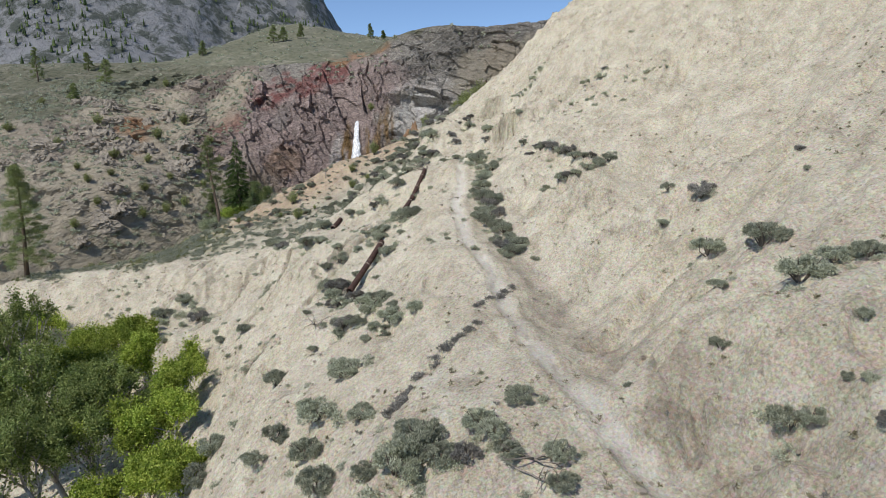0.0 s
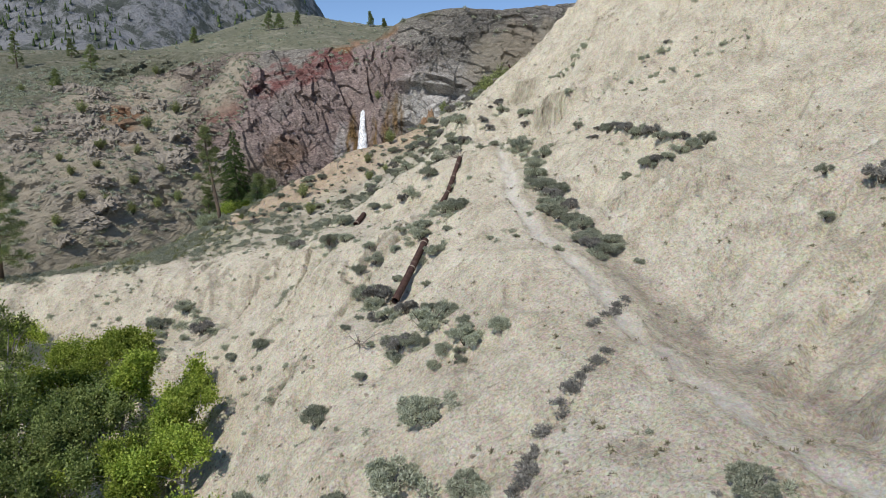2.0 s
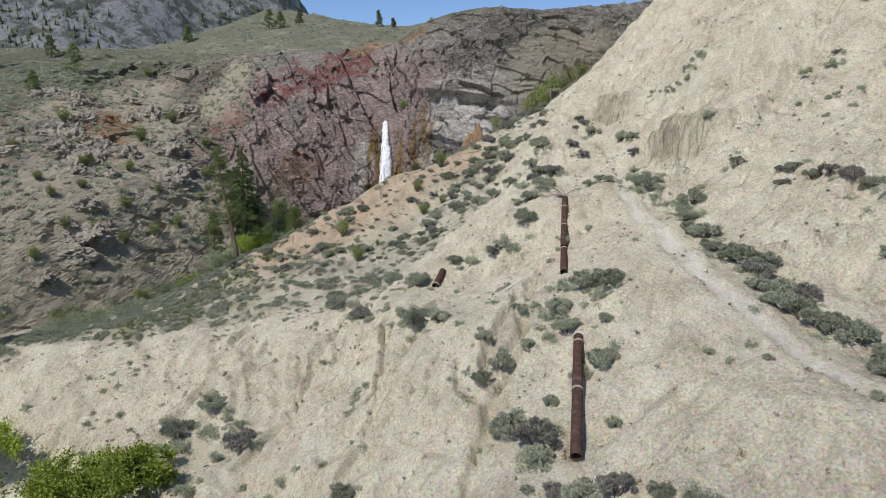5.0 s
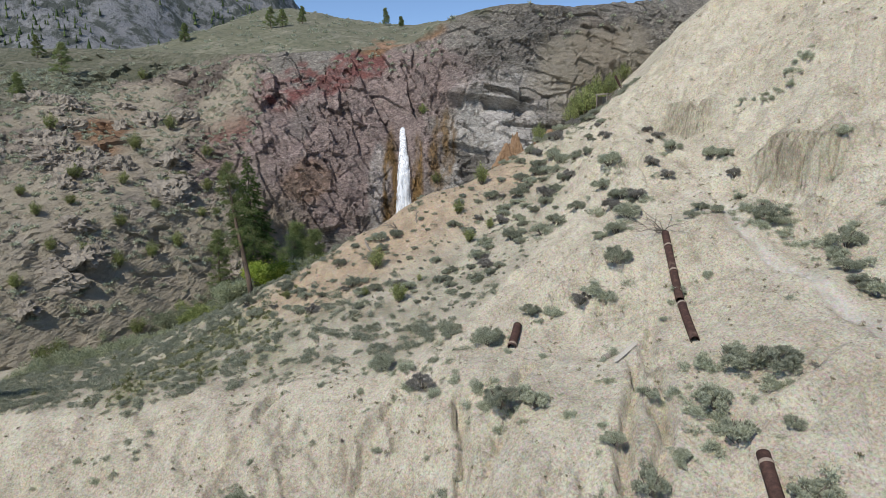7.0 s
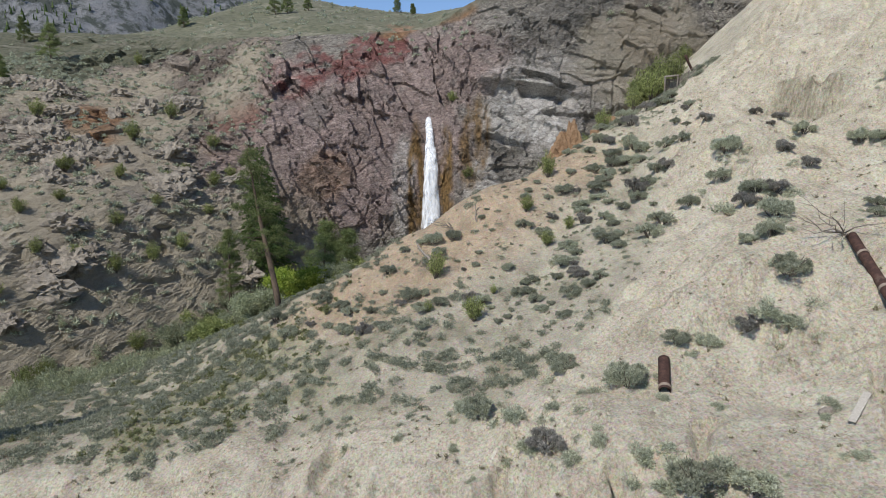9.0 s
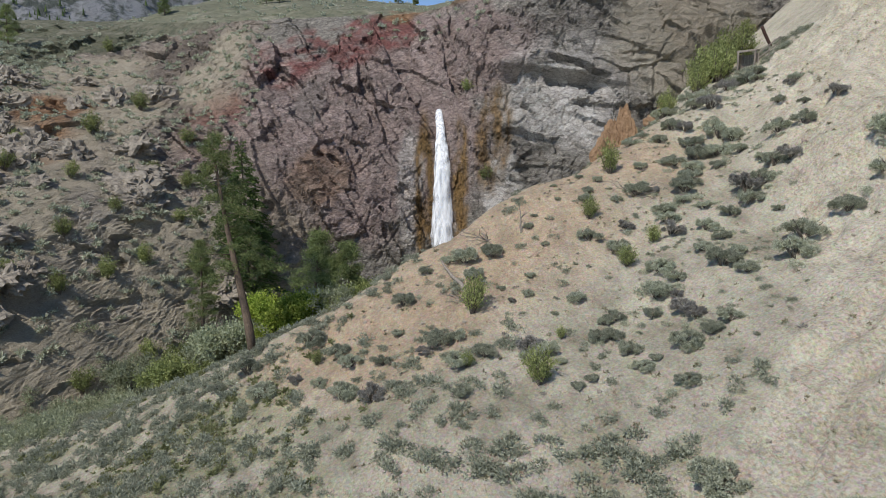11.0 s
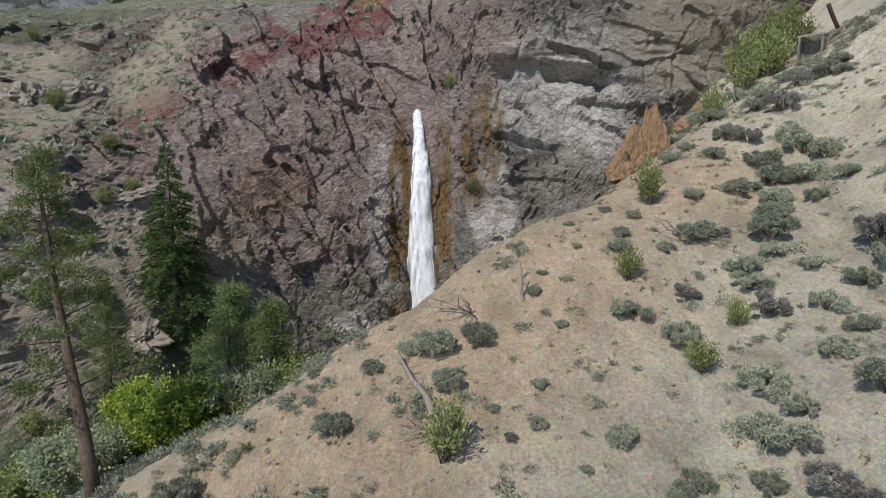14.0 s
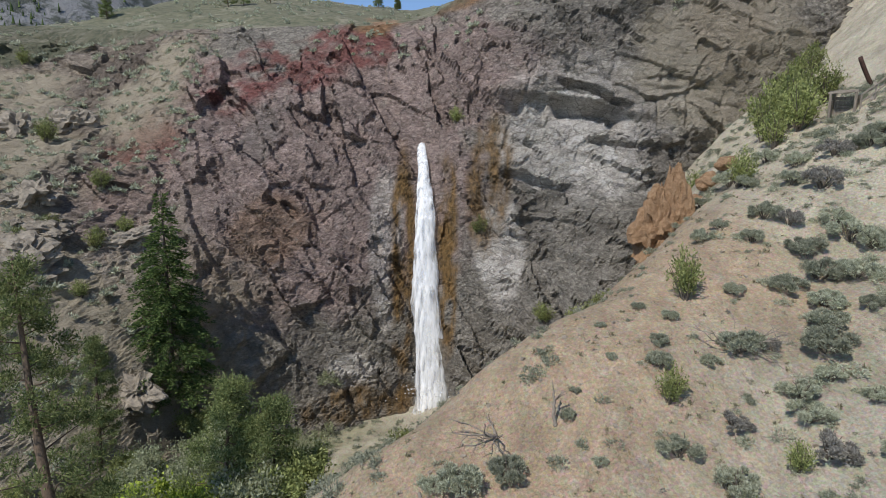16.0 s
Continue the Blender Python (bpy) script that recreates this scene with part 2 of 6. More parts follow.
def height(x, y):
    """The ground with its rills and lumps."""
    x, y = np.asarray(x, float), np.asarray(y, float)
    z = base_height(x, y)
    e = 1.2
    gx = (base_height(x + e, y) - base_height(x - e, y)) / (2 * e)
    gy = (base_height(x, y + e) - base_height(x, y - e)) / (2 * e)
    steep = np.hypot(gx, gy)
    sage, ochre = soil_weights(x, y)
    silt = 1 - sage
    across = (-gy * x + gx * y) / np.maximum(steep, 0.15)
    down = (gx * x + gy * y) / np.maximum(steep, 0.15)
    rough = smooth(0.35, 0.8, steep) * silt
    warp = 1.1 * fbm(x / 7, y / 7, seed=41, octaves=3)
    rill = fbm(across / 2.6 + warp, down / 13, seed=21, octaves=4, ridged=True)
    z = z + rough * 0.8 * (rill - 0.1)
    # broad ribs and hollows down the steep silt
    rib = fbm((y - 0.25 * x) / 5.5 + 0.7 * warp, x / 26, seed=25, octaves=4, ridged=True)
    z = z + smooth(9, 15, x) * smooth(0.2, 0.5, steep) * 1.1 * (rib - 0.1)
    rib = fbm((x + 0.45 * y) / 4.2 + 0.6 * warp, (y - 0.45 * x) / 22, seed=27, octaves=4, ridged=True)
    z = z + smooth(-15, -20, x) * silt * smooth(0.25, 0.5, steep) * 0.9 * (rib - 0.1)
    fine = fbm(across / 0.9 + 2 * warp, down / 4.0, seed=23, octaves=3, ridged=True)
    z = z + (0.3 + 0.7 * rough) * silt * 0.38 * (fine - 0.2)
    z = z + (0.25 + 0.65 * silt + 0.6 * smooth(5, 12, x)) * 0.75 * fbm(x / 8, y / 8, seed=3, octaves=5, gain=0.55)
    z = z + (0.18 + 0.14 * silt) * fbm(x / 1.9, y / 1.9, seed=9, octaves=4, gain=0.6)
    # the fluted scarp over the upper path
    bank_x = np.interp(y, [74, 80, 86, 91, 97, 103, 109], [9.6, 8.2, 5.0, 5.6, 6.0, 3.6, 3.0])
    s = x - bank_x + 1.1 * fbm(x / 3, y / 3, seed=53, octaves=4) + 1.3 * np.abs(vnoise(x / 1.5, y / 1.5, seed=57)) + 0.7 * np.abs(vnoise(x / 0.55, y / 0.55, seed=58))
    short = smooth(79.5, 82, y) * smooth(90, 87, y) + 0.8 * smooth(98, 100.5, y) * smooth(106.5, 104, y)
    z = z + short * (3.0 * smooth(-0.12, 0.28, s - 0.6) - 1.5) * np.exp(-(s / 3.0) ** 2)
    # broken scarps where the silt stands steep
    scarp = np.clip(0.8 * short * np.exp(-(s / 4) ** 2) + smooth(0.1, 0.35, fbm(x / 10, y / 10, seed=47, octaves=3)) * rough, 0, 1)
    tier = (z + 0.9 * fbm(x / 2.2, y / 2.2, seed=49, octaves=4)) / 1.9
    part_up = tier - np.floor(tier)
    z = z + scarp * 1.9 * 0.55 * (smooth(0.35, 0.75, part_up) - part_up)
    # runnels that the rain has cut
    for line, deep, wide in RUNNELS:
        d, _ = distance_to(line, x + 0.8 * fbm(x / 2.5, y / 2.5, seed=59, octaves=3), y + 0.8 * fbm(x / 2.5, y / 2.5, seed=60, octaves=3))
        z = z - deep * smooth(wide, 0.15 * wide, d) + 0.25 * deep * smooth(2.2 * wide, wide, d) * smooth(0.6 * wide, wide, d)
    z = z - 1.7 * np.exp(-((x + 10.5) / 0.4) ** 2 - ((y - 66.6) / 0.9) ** 2)
    z = z - 0.9 * np.exp(-((x + 8.6) / 0.5) ** 2 - ((y - 70.2) / 0.8) ** 2)
    # the worn path along the spur
    d, _ = distance_to(TRAIL, x, y)
    z = z - 0.2 * smooth(0.75, 0.3, d) + 0.1 * np.exp(-((d - 0.85) / 0.28) ** 2) * (1 + 0.8 * fbm(x / 1.3, y / 1.3, seed=63, octaves=3))
    return z


def sheet(name, xs, ys, zfun):
    """A ground sheet over a grid of places. Returns the object and its places."""
    gx, gy = np.meshgrid(xs, ys)
    gz = zfun(gx.ravel(), gy.ravel())
    return grid_mesh(name, gx.ravel(), gy.ravel(), gz, len(xs), len(ys))


def grid_mesh(name, x, y, z, nx, ny, rounded=True):
    verts = np.column_stack([x, y, z]).astype(np.float32)
    i = (np.arange(ny - 1)[:, None] * nx + np.arange(nx - 1)[None, :]).ravel()
    faces = np.column_stack([i, i + 1, i + nx + 1, i + nx]).astype(np.int32)
    me = bpy.data.meshes.new(name)
    me.vertices.add(len(verts))
    me.vertices.foreach_set("co", verts.ravel())
    me.loops.add(faces.size)
    me.loops.foreach_set("vertex_index", faces.ravel())
    me.polygons.add(len(faces))
    me.polygons.foreach_set("loop_start", np.arange(0, faces.size, 4, dtype=np.int32))
    me.update(calc_edges=True)
    me.polygons.foreach_set("use_smooth", np.full(len(faces), rounded))
    return new(name, me)


def weigh(ob, name, values):
    """A weight per vertex, by which the material chooses its soils and rocks."""
    at = ob.data.attributes.new(name, "FLOAT", "POINT")
    at.data.foreach_set("value", np.asarray(values, np.float32))


def spread(a, b, step, lo, hi, grow=1.25):
    """Even steps from a to b, growing steps out to lo and hi."""
    mid = list(np.arange(a, b + step / 2, step))
    left, right, s = [], [], step
    p = a
    while p > lo:
        s *= grow
        p -= s
        left.append(max(p, lo))
    p, s = b, step
    while p < hi:
        s *= grow
        p += s
        right.append(min(p, hi))
    return np.array(left[::-1] + mid + right)


gx_line = spread(-72, 40, 0.30, -2500, 2500)
gy_line = spread(14, 160, 0.30, -2500, 200)
ground = sheet("ground", gx_line, gy_line, height)
gco = np.empty(len(ground.data.vertices) * 3, np.float32)
ground.data.vertices.foreach_get("co", gco)
gco = gco.reshape(-1, 3).astype(float)
g_sage, g_ochre = soil_weights(gco[:, 0], gco[:, 1])
g_path, _ = distance_to(TRAIL, gco[:, 0], gco[:, 1])
weigh(ground, "sage", g_sage * (1 - 0.7 * smooth(-12, -3, gco[:, 0])))
weigh(ground, "ochre", g_ochre)
g_bank = np.interp(gco[:, 1], [74, 80, 86, 91, 97, 103, 109], [9.6, 8.2, 5.0, 5.6, 6.0, 3.6, 3.0])
weigh(ground, "scarp", smooth(1.9, 0.4, np.abs(gco[:, 0] - g_bank - 0.3)) * (smooth(79.5, 82, gco[:, 1]) * smooth(90, 87, gco[:, 1]) + smooth(98, 100.5, gco[:, 1]) * smooth(106.5, 104, gco[:, 1])))
weigh(ground, "draw", 0.7 * smooth(1.5, 0.2, distance_to(DRAW, gco[:, 0], gco[:, 1])[0] + 1.5 * fbm(gco[:, 0] / 2, gco[:, 1] / 2, seed=6)) * smooth(62, 48, gco[:, 1]) * smooth(17, 26, gco[:, 1]))
weigh(ground, "meadow", smooth(-30, -42, gco[:, 0]) * smooth(-0.2, 0.3, fbm(gco[:, 0] / 4, gco[:, 1] / 4, seed=12, octaves=3)) * g_sage)
weigh(ground, "path", smooth(0.62, 0.3, g_path + 0.2 * fbm(gco[:, 0], gco[:, 1], seed=8)) * smooth(90, 82, gco[:, 1]))
tagged(ground, "pale eroded silt hillside with a worn path, sage soil and ochre scree", "hillside", kind="structure")

# ---- the cliff: guide lines from its foot to the plateau, at the same stations along it ----
STATIONS = [-210, -100, -76, -62, -52, -40, -29.5, -20, -10, 5, 20, 50]
CLIFF_Y = [
    [78, 84, 110, 124, 139, 149, 152, 148, 141, 149, 155, 165],
    [108, 110, 123, 138, 148, 151.5, 153.5, 150.5, 147, 153, 157, 168],
    [150, 143, 148, 152, 152, 156, 159, 153.5, 154.5, 156, 158.5, 171],
    [190, 178, 170, 167, 164, 163.5, 163.5, 157, 157.5, 158, 160, 175],
    [215, 200, 186, 179, 176, 174, 171, 164, 161, 162, 167, 185],
]
CLIFF_Z = [
    [-26, -26, -25, -24, -25, -26, -26, -24, -10, 0, 7, 12],
    [-14, -13, -11, -11, -10, -10, -8, -6, 1, 8, 14, 20],
    [6, 5, 3, 1, 1, 1, 8, 6, 12, 17, 20, 27],
    [21, 19, 13, 16, 14, 14, 15, 18.5, 19, 23, 25, 33],
    [33, 29.5, 26.5, 25.5, 25.5, 25.5, 26, 30, 32, 32, 34, 42],
]


def bend(xs, ys, x):
    """A smooth curve through the stations."""
    xs, ys, x = np.array(xs, float), np.array(ys, float), np.asarray(x, float)
    m = np.gradient(ys, xs)
    i = np.clip(np.searchsorted(xs, x) - 1, 0, len(xs) - 2)
    h = xs[i + 1] - xs[i]
    t = np.clip((x - xs[i]) / h, 0, 1)
    return ((1 + 2 * t) * (1 - t) ** 2 * ys[i] + t * (1 - t) ** 2 * h * m[i] + t * t * (3 - 2 * t) * ys[i + 1] + t * t * (t - 1) * h * m[i + 1])


def cliff_point(x, s):
    """The smooth cliff at station x, s from 0 at its foot to 4 at its rim."""
    levels = range(len(CLIFF_Y))
    yy = np.array([bend(STATIONS, row, x) for row in CLIFF_Y])
    zz = np.array([bend(STATIONS, row, x) for row in CLIFF_Z])
    i = np.clip(np.floor(s).astype(int), 0, len(CLIFF_Y) - 2)
    t = s - i
    k = np.arange(len(x))

    def row(a):
        lo, hi = a[np.maximum(i - 1, 0), k], a[np.minimum(i + 2, len(CLIFF_Y) - 1), k]
        p, q = a[i, k], a[i + 1, k]
        m0, m1 = (q - lo) / 2, (hi - p) / 2
        return (1 + 2 * t) * (1 - t) ** 2 * p + t * (1 - t) ** 2 * m0 + t * t * (3 - 2 * t) * q + t * t * (t - 1) * m1
    return row(yy), row(zz)


def rock_relief(x, y, z, dip):
    """How far the rock stands out of the smooth cliff, in metres: tilted blocks in three sizes along beds that dip by so many radians, with cracks and hollows."""
    u = x * math.cos(dip) - z * math.sin(dip)
    v = x * math.sin(dip) + z * math.cos(dip)
    wu = 1.1 * fbm(x / 6, z / 6, y / 6, seed=161, octaves=4)
    wv = 0.8 * fbm(x / 6, z / 6, y / 6, seed=67, octaves=4)
    out = 2.0 * fbm(u / 16, v / 8, y / 14, seed=165, octaves=3)
    _, r1, s1 = cells((u + wu) / 9.0, y / 12.0, (v + wv) / 4.4, 71, 0.18)
    out = out + 2.0 * (r1 - 0.5) + 2.9 * s1
    broken = smooth(-0.25, 0.3, fbm(u / 9, v / 5, y / 9, seed=265, octaves=3))
    _, r2, s2 = cells((u + wu) / 3.3, y / 5.0, (v + wv) / 1.9, 81, 0.25)
    out = out + (0.35 + 0.65 * broken) * (1.15 * (r2 - 0.5) + 1.9 * s2)
    _, r3, s3 = cells((u + 1.4 * wu) / 1.35, y / 2.2, (v + 1.4 * wv) / 0.85, 91, 0.2)
    out = out + (0.25 + 0.75 * broken) * (0.42 * (r3 - 0.5) + 0.75 * s3)
    # open cracks along a few beds and joints
    for a, b, gap, deep, seed in ((v + wv, u, 3.7, 0.45, 171), (u + wu, v, 5.2, 0.4, 181)):
        k = a / gap + 0.35 * vnoise(b / 8, a / 5, y / 9, seed)
        off = np.abs(k - np.round(k)) * gap
        out = out - deep * smooth(0.34, 0.1, off) * smooth(0.0, 0.25, fbm(b / 5, a / 3, y / 9, seed=seed + 1, octaves=2))
    caves = fbm(u / 5.0, v / 1.7, y / 7, seed=151, octaves=3)
    out = out - 1.2 * smooth(0.5, 0.58, caves)
    return out + 0.35 * fbm(x / 1.5, z / 1.5, y / 1.5, seed=101, octaves=4, ridged=True)


cx_line = np.concatenate([np.arange(-210, -105, 1.0), np.arange(-105, -75, 0.42), np.arange(-75, 26, 0.27), np.arange(26, 52, 0.6)])
cs_line = np.linspace(0, 4, 230)
cX, cS = (a.ravel() for a in np.meshgrid(cx_line, cs_line))
cY, cZ = cliff_point(cX, cS)
fray = 4 * fbm(cX / 7, cZ / 7, seed=241, octaves=3)
west, east = smooth(-58, -66, cX + fray), smooth(-25, -18, cX + fray)
relief = west * rock_relief(cX, cY, cZ, 0.12) + east * rock_relief(cX, cY, cZ, 0.26) + (1 - west - east) * rock_relief(cX, cY, cZ, 0.85)
bare = smooth(3.95, 3.4, cS + 0.25 * fbm(cX / 8, cZ / 8, seed=7))
# the left slope is gentler: scree and ledges between outcrops
scree = np.maximum(smooth(-56, -68, cX + 6 * fbm(cX / 14, cZ / 14, seed=13)) * smooth(-0.25, 0.25, fbm(cX / 11, cZ / 7, cY / 11, seed=19, octaves=3) - 0.08), 0.75 * smooth(-88, -108, cX + 0.9 * cZ))
scree = np.maximum(scree, smooth(-56, -64, cX) * smooth(4, -6, cZ) * smooth(-0.1, 0.15, fbm(cX / 5, cZ / 3.5, cY / 5, seed=29, octaves=3) - 0.05))
rubble = 0.9 * fbm(cX / 2.6, cY / 2.6, cZ / 2.6, seed=253, octaves=5, gain=0.6) + 1.2 * fbm(cX / 9, cY / 9, cZ / 9, seed=255, octaves=2)
relief = (0.85 * relief * (1 - 0.8 * scree) + scree * rubble) * (0.3 + 0.7 * bare)
# the slot behind the fall, and the overhung ledge beside it
slot = np.exp(-((cX + 29.3) / 2.9) ** 2) * smooth(-27, -23, cZ) * smooth(13, 8, cZ)
relief = relief * (1 - 0.75 * slot) - 1.1 * slot
led_z = 13.6 - 0.16 * (cX + 16) + 1.1 * fbm(cX / 3.5, cZ / 30, seed=267, octaves=4)
ledge = smooth(-22.5, -19, cX) * smooth(1, -6, cX)
gape = smooth(-0.3, 0.2, fbm(cX / 4, cZ / 9, seed=269, octaves=3))
relief = relief - 2.8 * ledge * gape * smooth(-2.2, -1.0, cZ - led_z) * smooth(0.35, -0.15, cZ - led_z) + 1.3 * ledge * smooth(-0.3, 0.3, cZ - led_z) * smooth(3.4, 1.5, cZ - led_z)
for x0, x1, z0, fall, thick, deep in ((-13, -4.5, 15.3, 0.28, 0.9, 2.2), (-10, -1.5, 8.4, 0.02, 0.7, 1.6), (-20, -12.5, 5.2, 0.25, 1.1, 1.8)):
    level = cZ - z0 + fall * (cX - x0) + 0.5 * fbm(cX / 2.5, cZ / 20, seed=273, octaves=3)
    relief = relief - deep * smooth(x0 - 1, x0 + 1, cX) * smooth(x1 + 1, x1 - 1, cX) * smooth(-thick, -0.5 * thick, level) * smooth(0.25, -0.1, level)
cliff = grid_mesh("cliff", cX, cY - 0.86 * relief, cZ + 0.4 * relief, len(cx_line), len(cs_line), False)
tagged(cliff, "rugged purple-grey and rust red volcanic rock cliff with ledges", "cliff", kind="structure")

# ---- the plateau over the cliff ----
PLATEAU = [(240, 38, 44), (300, 52, 58), (420, 66, 84), (700, 90, 120)]
px_line = np.concatenate([np.arange(-420, -210, 6), cx_line[::3], np.arange(54, 300, 6)])
pt_line = np.concatenate([np.linspace(0, 1, 60), np.linspace(1.05, 4, 60)])


def plateau_place(x, s):
    xr = np.clip(x, -210, 52)
    ry, rz = cliff_point(xr, np.full(len(x), 3.93))
    ry = ry + np.maximum(0, -210 - x) * 0.3
    back = np.interp(s, [0, 1, 2, 3, 4], [0, 28, 90, 230, 560])
    y = ry + back
    rise = np.interp(s, [0, 1, 2, 3, 4], [0, 9.5, 25, 40, 30])
    east = smooth(-30, 10, x)
    z = rz - 0.7 + rise * (1 - 0.56 * smooth(-92, -128, x)) * (1 - 0.85 * east)
    z = z + 7 * np.exp(-((x + 82) / 26) ** 2 - ((y - 288) / 40) ** 2) - 3 * np.exp(-((x + 20) / 20) ** 2)
    z = z + (0.4 + 1.2 * smooth(0, 1, s)) * fbm(x / 16, y / 16, seed=33, octaves=5)
    return y, z


pX, pS = (a.ravel() for a in np.meshgrid(px_line, pt_line))
pY, pZ = plateau_place(pX, pS)
plateau = grid_mesh("plateau", pX, pY, pZ, len(px_line), len(pt_line))
tagged(plateau, "dry grassy plateau with sage tufts above the cliff", "plateau", kind="structure")

# ---- the mountain behind ----
mx_line = np.linspace(-2600, 900, 260)
my_line = np.linspace(700, 3400, 150)


def mountain_height(x, y):
    crest = 980 * np.exp(-((x + 1150) / 620) ** 2 - ((y - 2300) / 700) ** 2) + 760 * np.exp(-((x + 1900) / 600) ** 2 - ((y - 2200) / 700) ** 2)
    return 40 + crest + 150 * np.minimum(1, crest / 500) * fbm(x / 330, y / 330, seed=51, octaves=6, ridged=True) - 120 * smooth(900, 700, y)


mountain = sheet("mountain", mx_line, my_line, mountain_height)
tagged(mountain, "distant grey rocky mountain flank with scattered dark conifers", "mountain", kind="structure")

# ---- materials ----
class Mat:
    """A node material, written in short."""

    def __init__(self, name, rough=0.9):
        self.m = bpy.data.materials.new(name)
        self.m.use_nodes = True
        self.t = self.m.node_tree
        self.b = self.t.nodes["Principled BSDF"]
        self.b.inputs["Roughness"].default_value = rough
        self.b.inputs["Specular IOR Level"].default_value = 0.25
        co = self.t.nodes.new("ShaderNodeTexCoord")
        self.co = co.outputs["Object"]

    def link(self, a, b):
        self.t.links.new(a, b)

    def scaled(self, sx, sy, sz, rz=0.0, ry=0.0):
        n = self.t.nodes.new("ShaderNodeMapping")
        n.inputs["Scale"].default_value = (sx, sy, sz)
        n.inputs["Rotation"].default_value = (0, ry, rz)
        self.link(self.co, n.inputs["Vector"])
        return n.outputs[0]

    def noise(self, scale, detail=4, rough=0.55, vector=None, dist=0.0):
        n = self.t.nodes.new("ShaderNodeTexNoise")
        n.inputs["Scale"].default_value = scale
        n.inputs["Detail"].default_value = detail
        n.inputs["Roughness"].default_value = rough
        n.inputs["Distortion"].default_value = dist
        self.link(vector or self.co, n.inputs["Vector"])
        return n.outputs[0]

    def warped(self, vector, amount, scale):
        """A vector pushed about by noise, so that cells lose their straight sides."""
        n = self.t.nodes.new("ShaderNodeTexNoise")
        n.inputs["Scale"].default_value = scale
        n.inputs["Detail"].default_value = 4
        self.link(self.co, n.inputs["Vector"])
        v = self.t.nodes.new("ShaderNodeVectorMath")
        v.operation = "MULTIPLY_ADD"
        v.inputs[1].default_value = (amount, amount, amount)
        self.link(n.outputs["Color"], v.inputs[0])
        self.link(vector, v.inputs[2])
        return v.outputs[0]

    def voronoi(self, scale, feature="F1", vector=None, out=0):
        n = self.t.nodes.new("ShaderNodeTexVoronoi")
        n.feature = feature
        n.inputs["Scale"].default_value = scale
        self.link(vector or self.co, n.inputs["Vector"])
        return n.outputs[out]

    def ramp(self, fac, *stops):
        n = self.t.nodes.new("ShaderNodeValToRGB")
        e = n.color_ramp.elements
        while len(e) < len(stops):
            e.new(0.5)
        for el, (p, c) in zip(e, stops):
            el.position = p
            el.color = (*c, 1) if isinstance(c, tuple) else (c, c, c, 1)
        self.link(fac, n.inputs[0])
        return n.outputs[0]

    def mix(self, fac, a, b, kind="MIX"):
        n = self.t.nodes.new("ShaderNodeMix")
        n.data_type = "RGBA"
        n.blend_type = kind
        for sock, v in ((n.inputs[0], fac), (n.inputs[6], a), (n.inputs[7], b)):
            if isinstance(v, (int, float)):
                sock.default_value = v
            elif isinstance(v, tuple):
                sock.default_value = (*v, 1)
            else:
                self.link(v, sock)
        return n.outputs[2]

    def math(self, kind, a, b):
        n = self.t.nodes.new("ShaderNodeMath")
        n.operation = kind
        for sock, v in ((n.inputs[0], a), (n.inputs[1], b)):
            if isinstance(v, (int, float)):
                sock.default_value = v
            else:
                self.link(v, sock)
        return n.outputs[0]

    def weight(self, name):
        n = self.t.nodes.new("ShaderNodeAttribute")
        n.attribute_name = name
        return n.outputs["Fac"]

    def random(self):
        return self.t.nodes.new("ShaderNodeObjectInfo").outputs["Random"]

    def island(self):
        return self.t.nodes.new("ShaderNodeNewGeometry").outputs["Random Per Island"]

    def colour(self, c):
        if isinstance(c, tuple):
            self.b.inputs["Base Color"].default_value = (*c, 1)
        else:
            self.link(c, self.b.inputs["Base Color"])
        return self

    def bump(self, h, strength=0.5, distance=0.1):
        n = self.t.nodes.new("ShaderNodeBump")
        n.inputs["Strength"].default_value = strength
        n.inputs["Distance"].default_value = distance
        self.link(h, n.inputs["Height"])
        old = self.b.inputs["Normal"].links
        if old:
            self.link(old[0].from_socket, n.inputs["Normal"])
        self.link(n.outputs[0], self.b.inputs["Normal"])
        return self


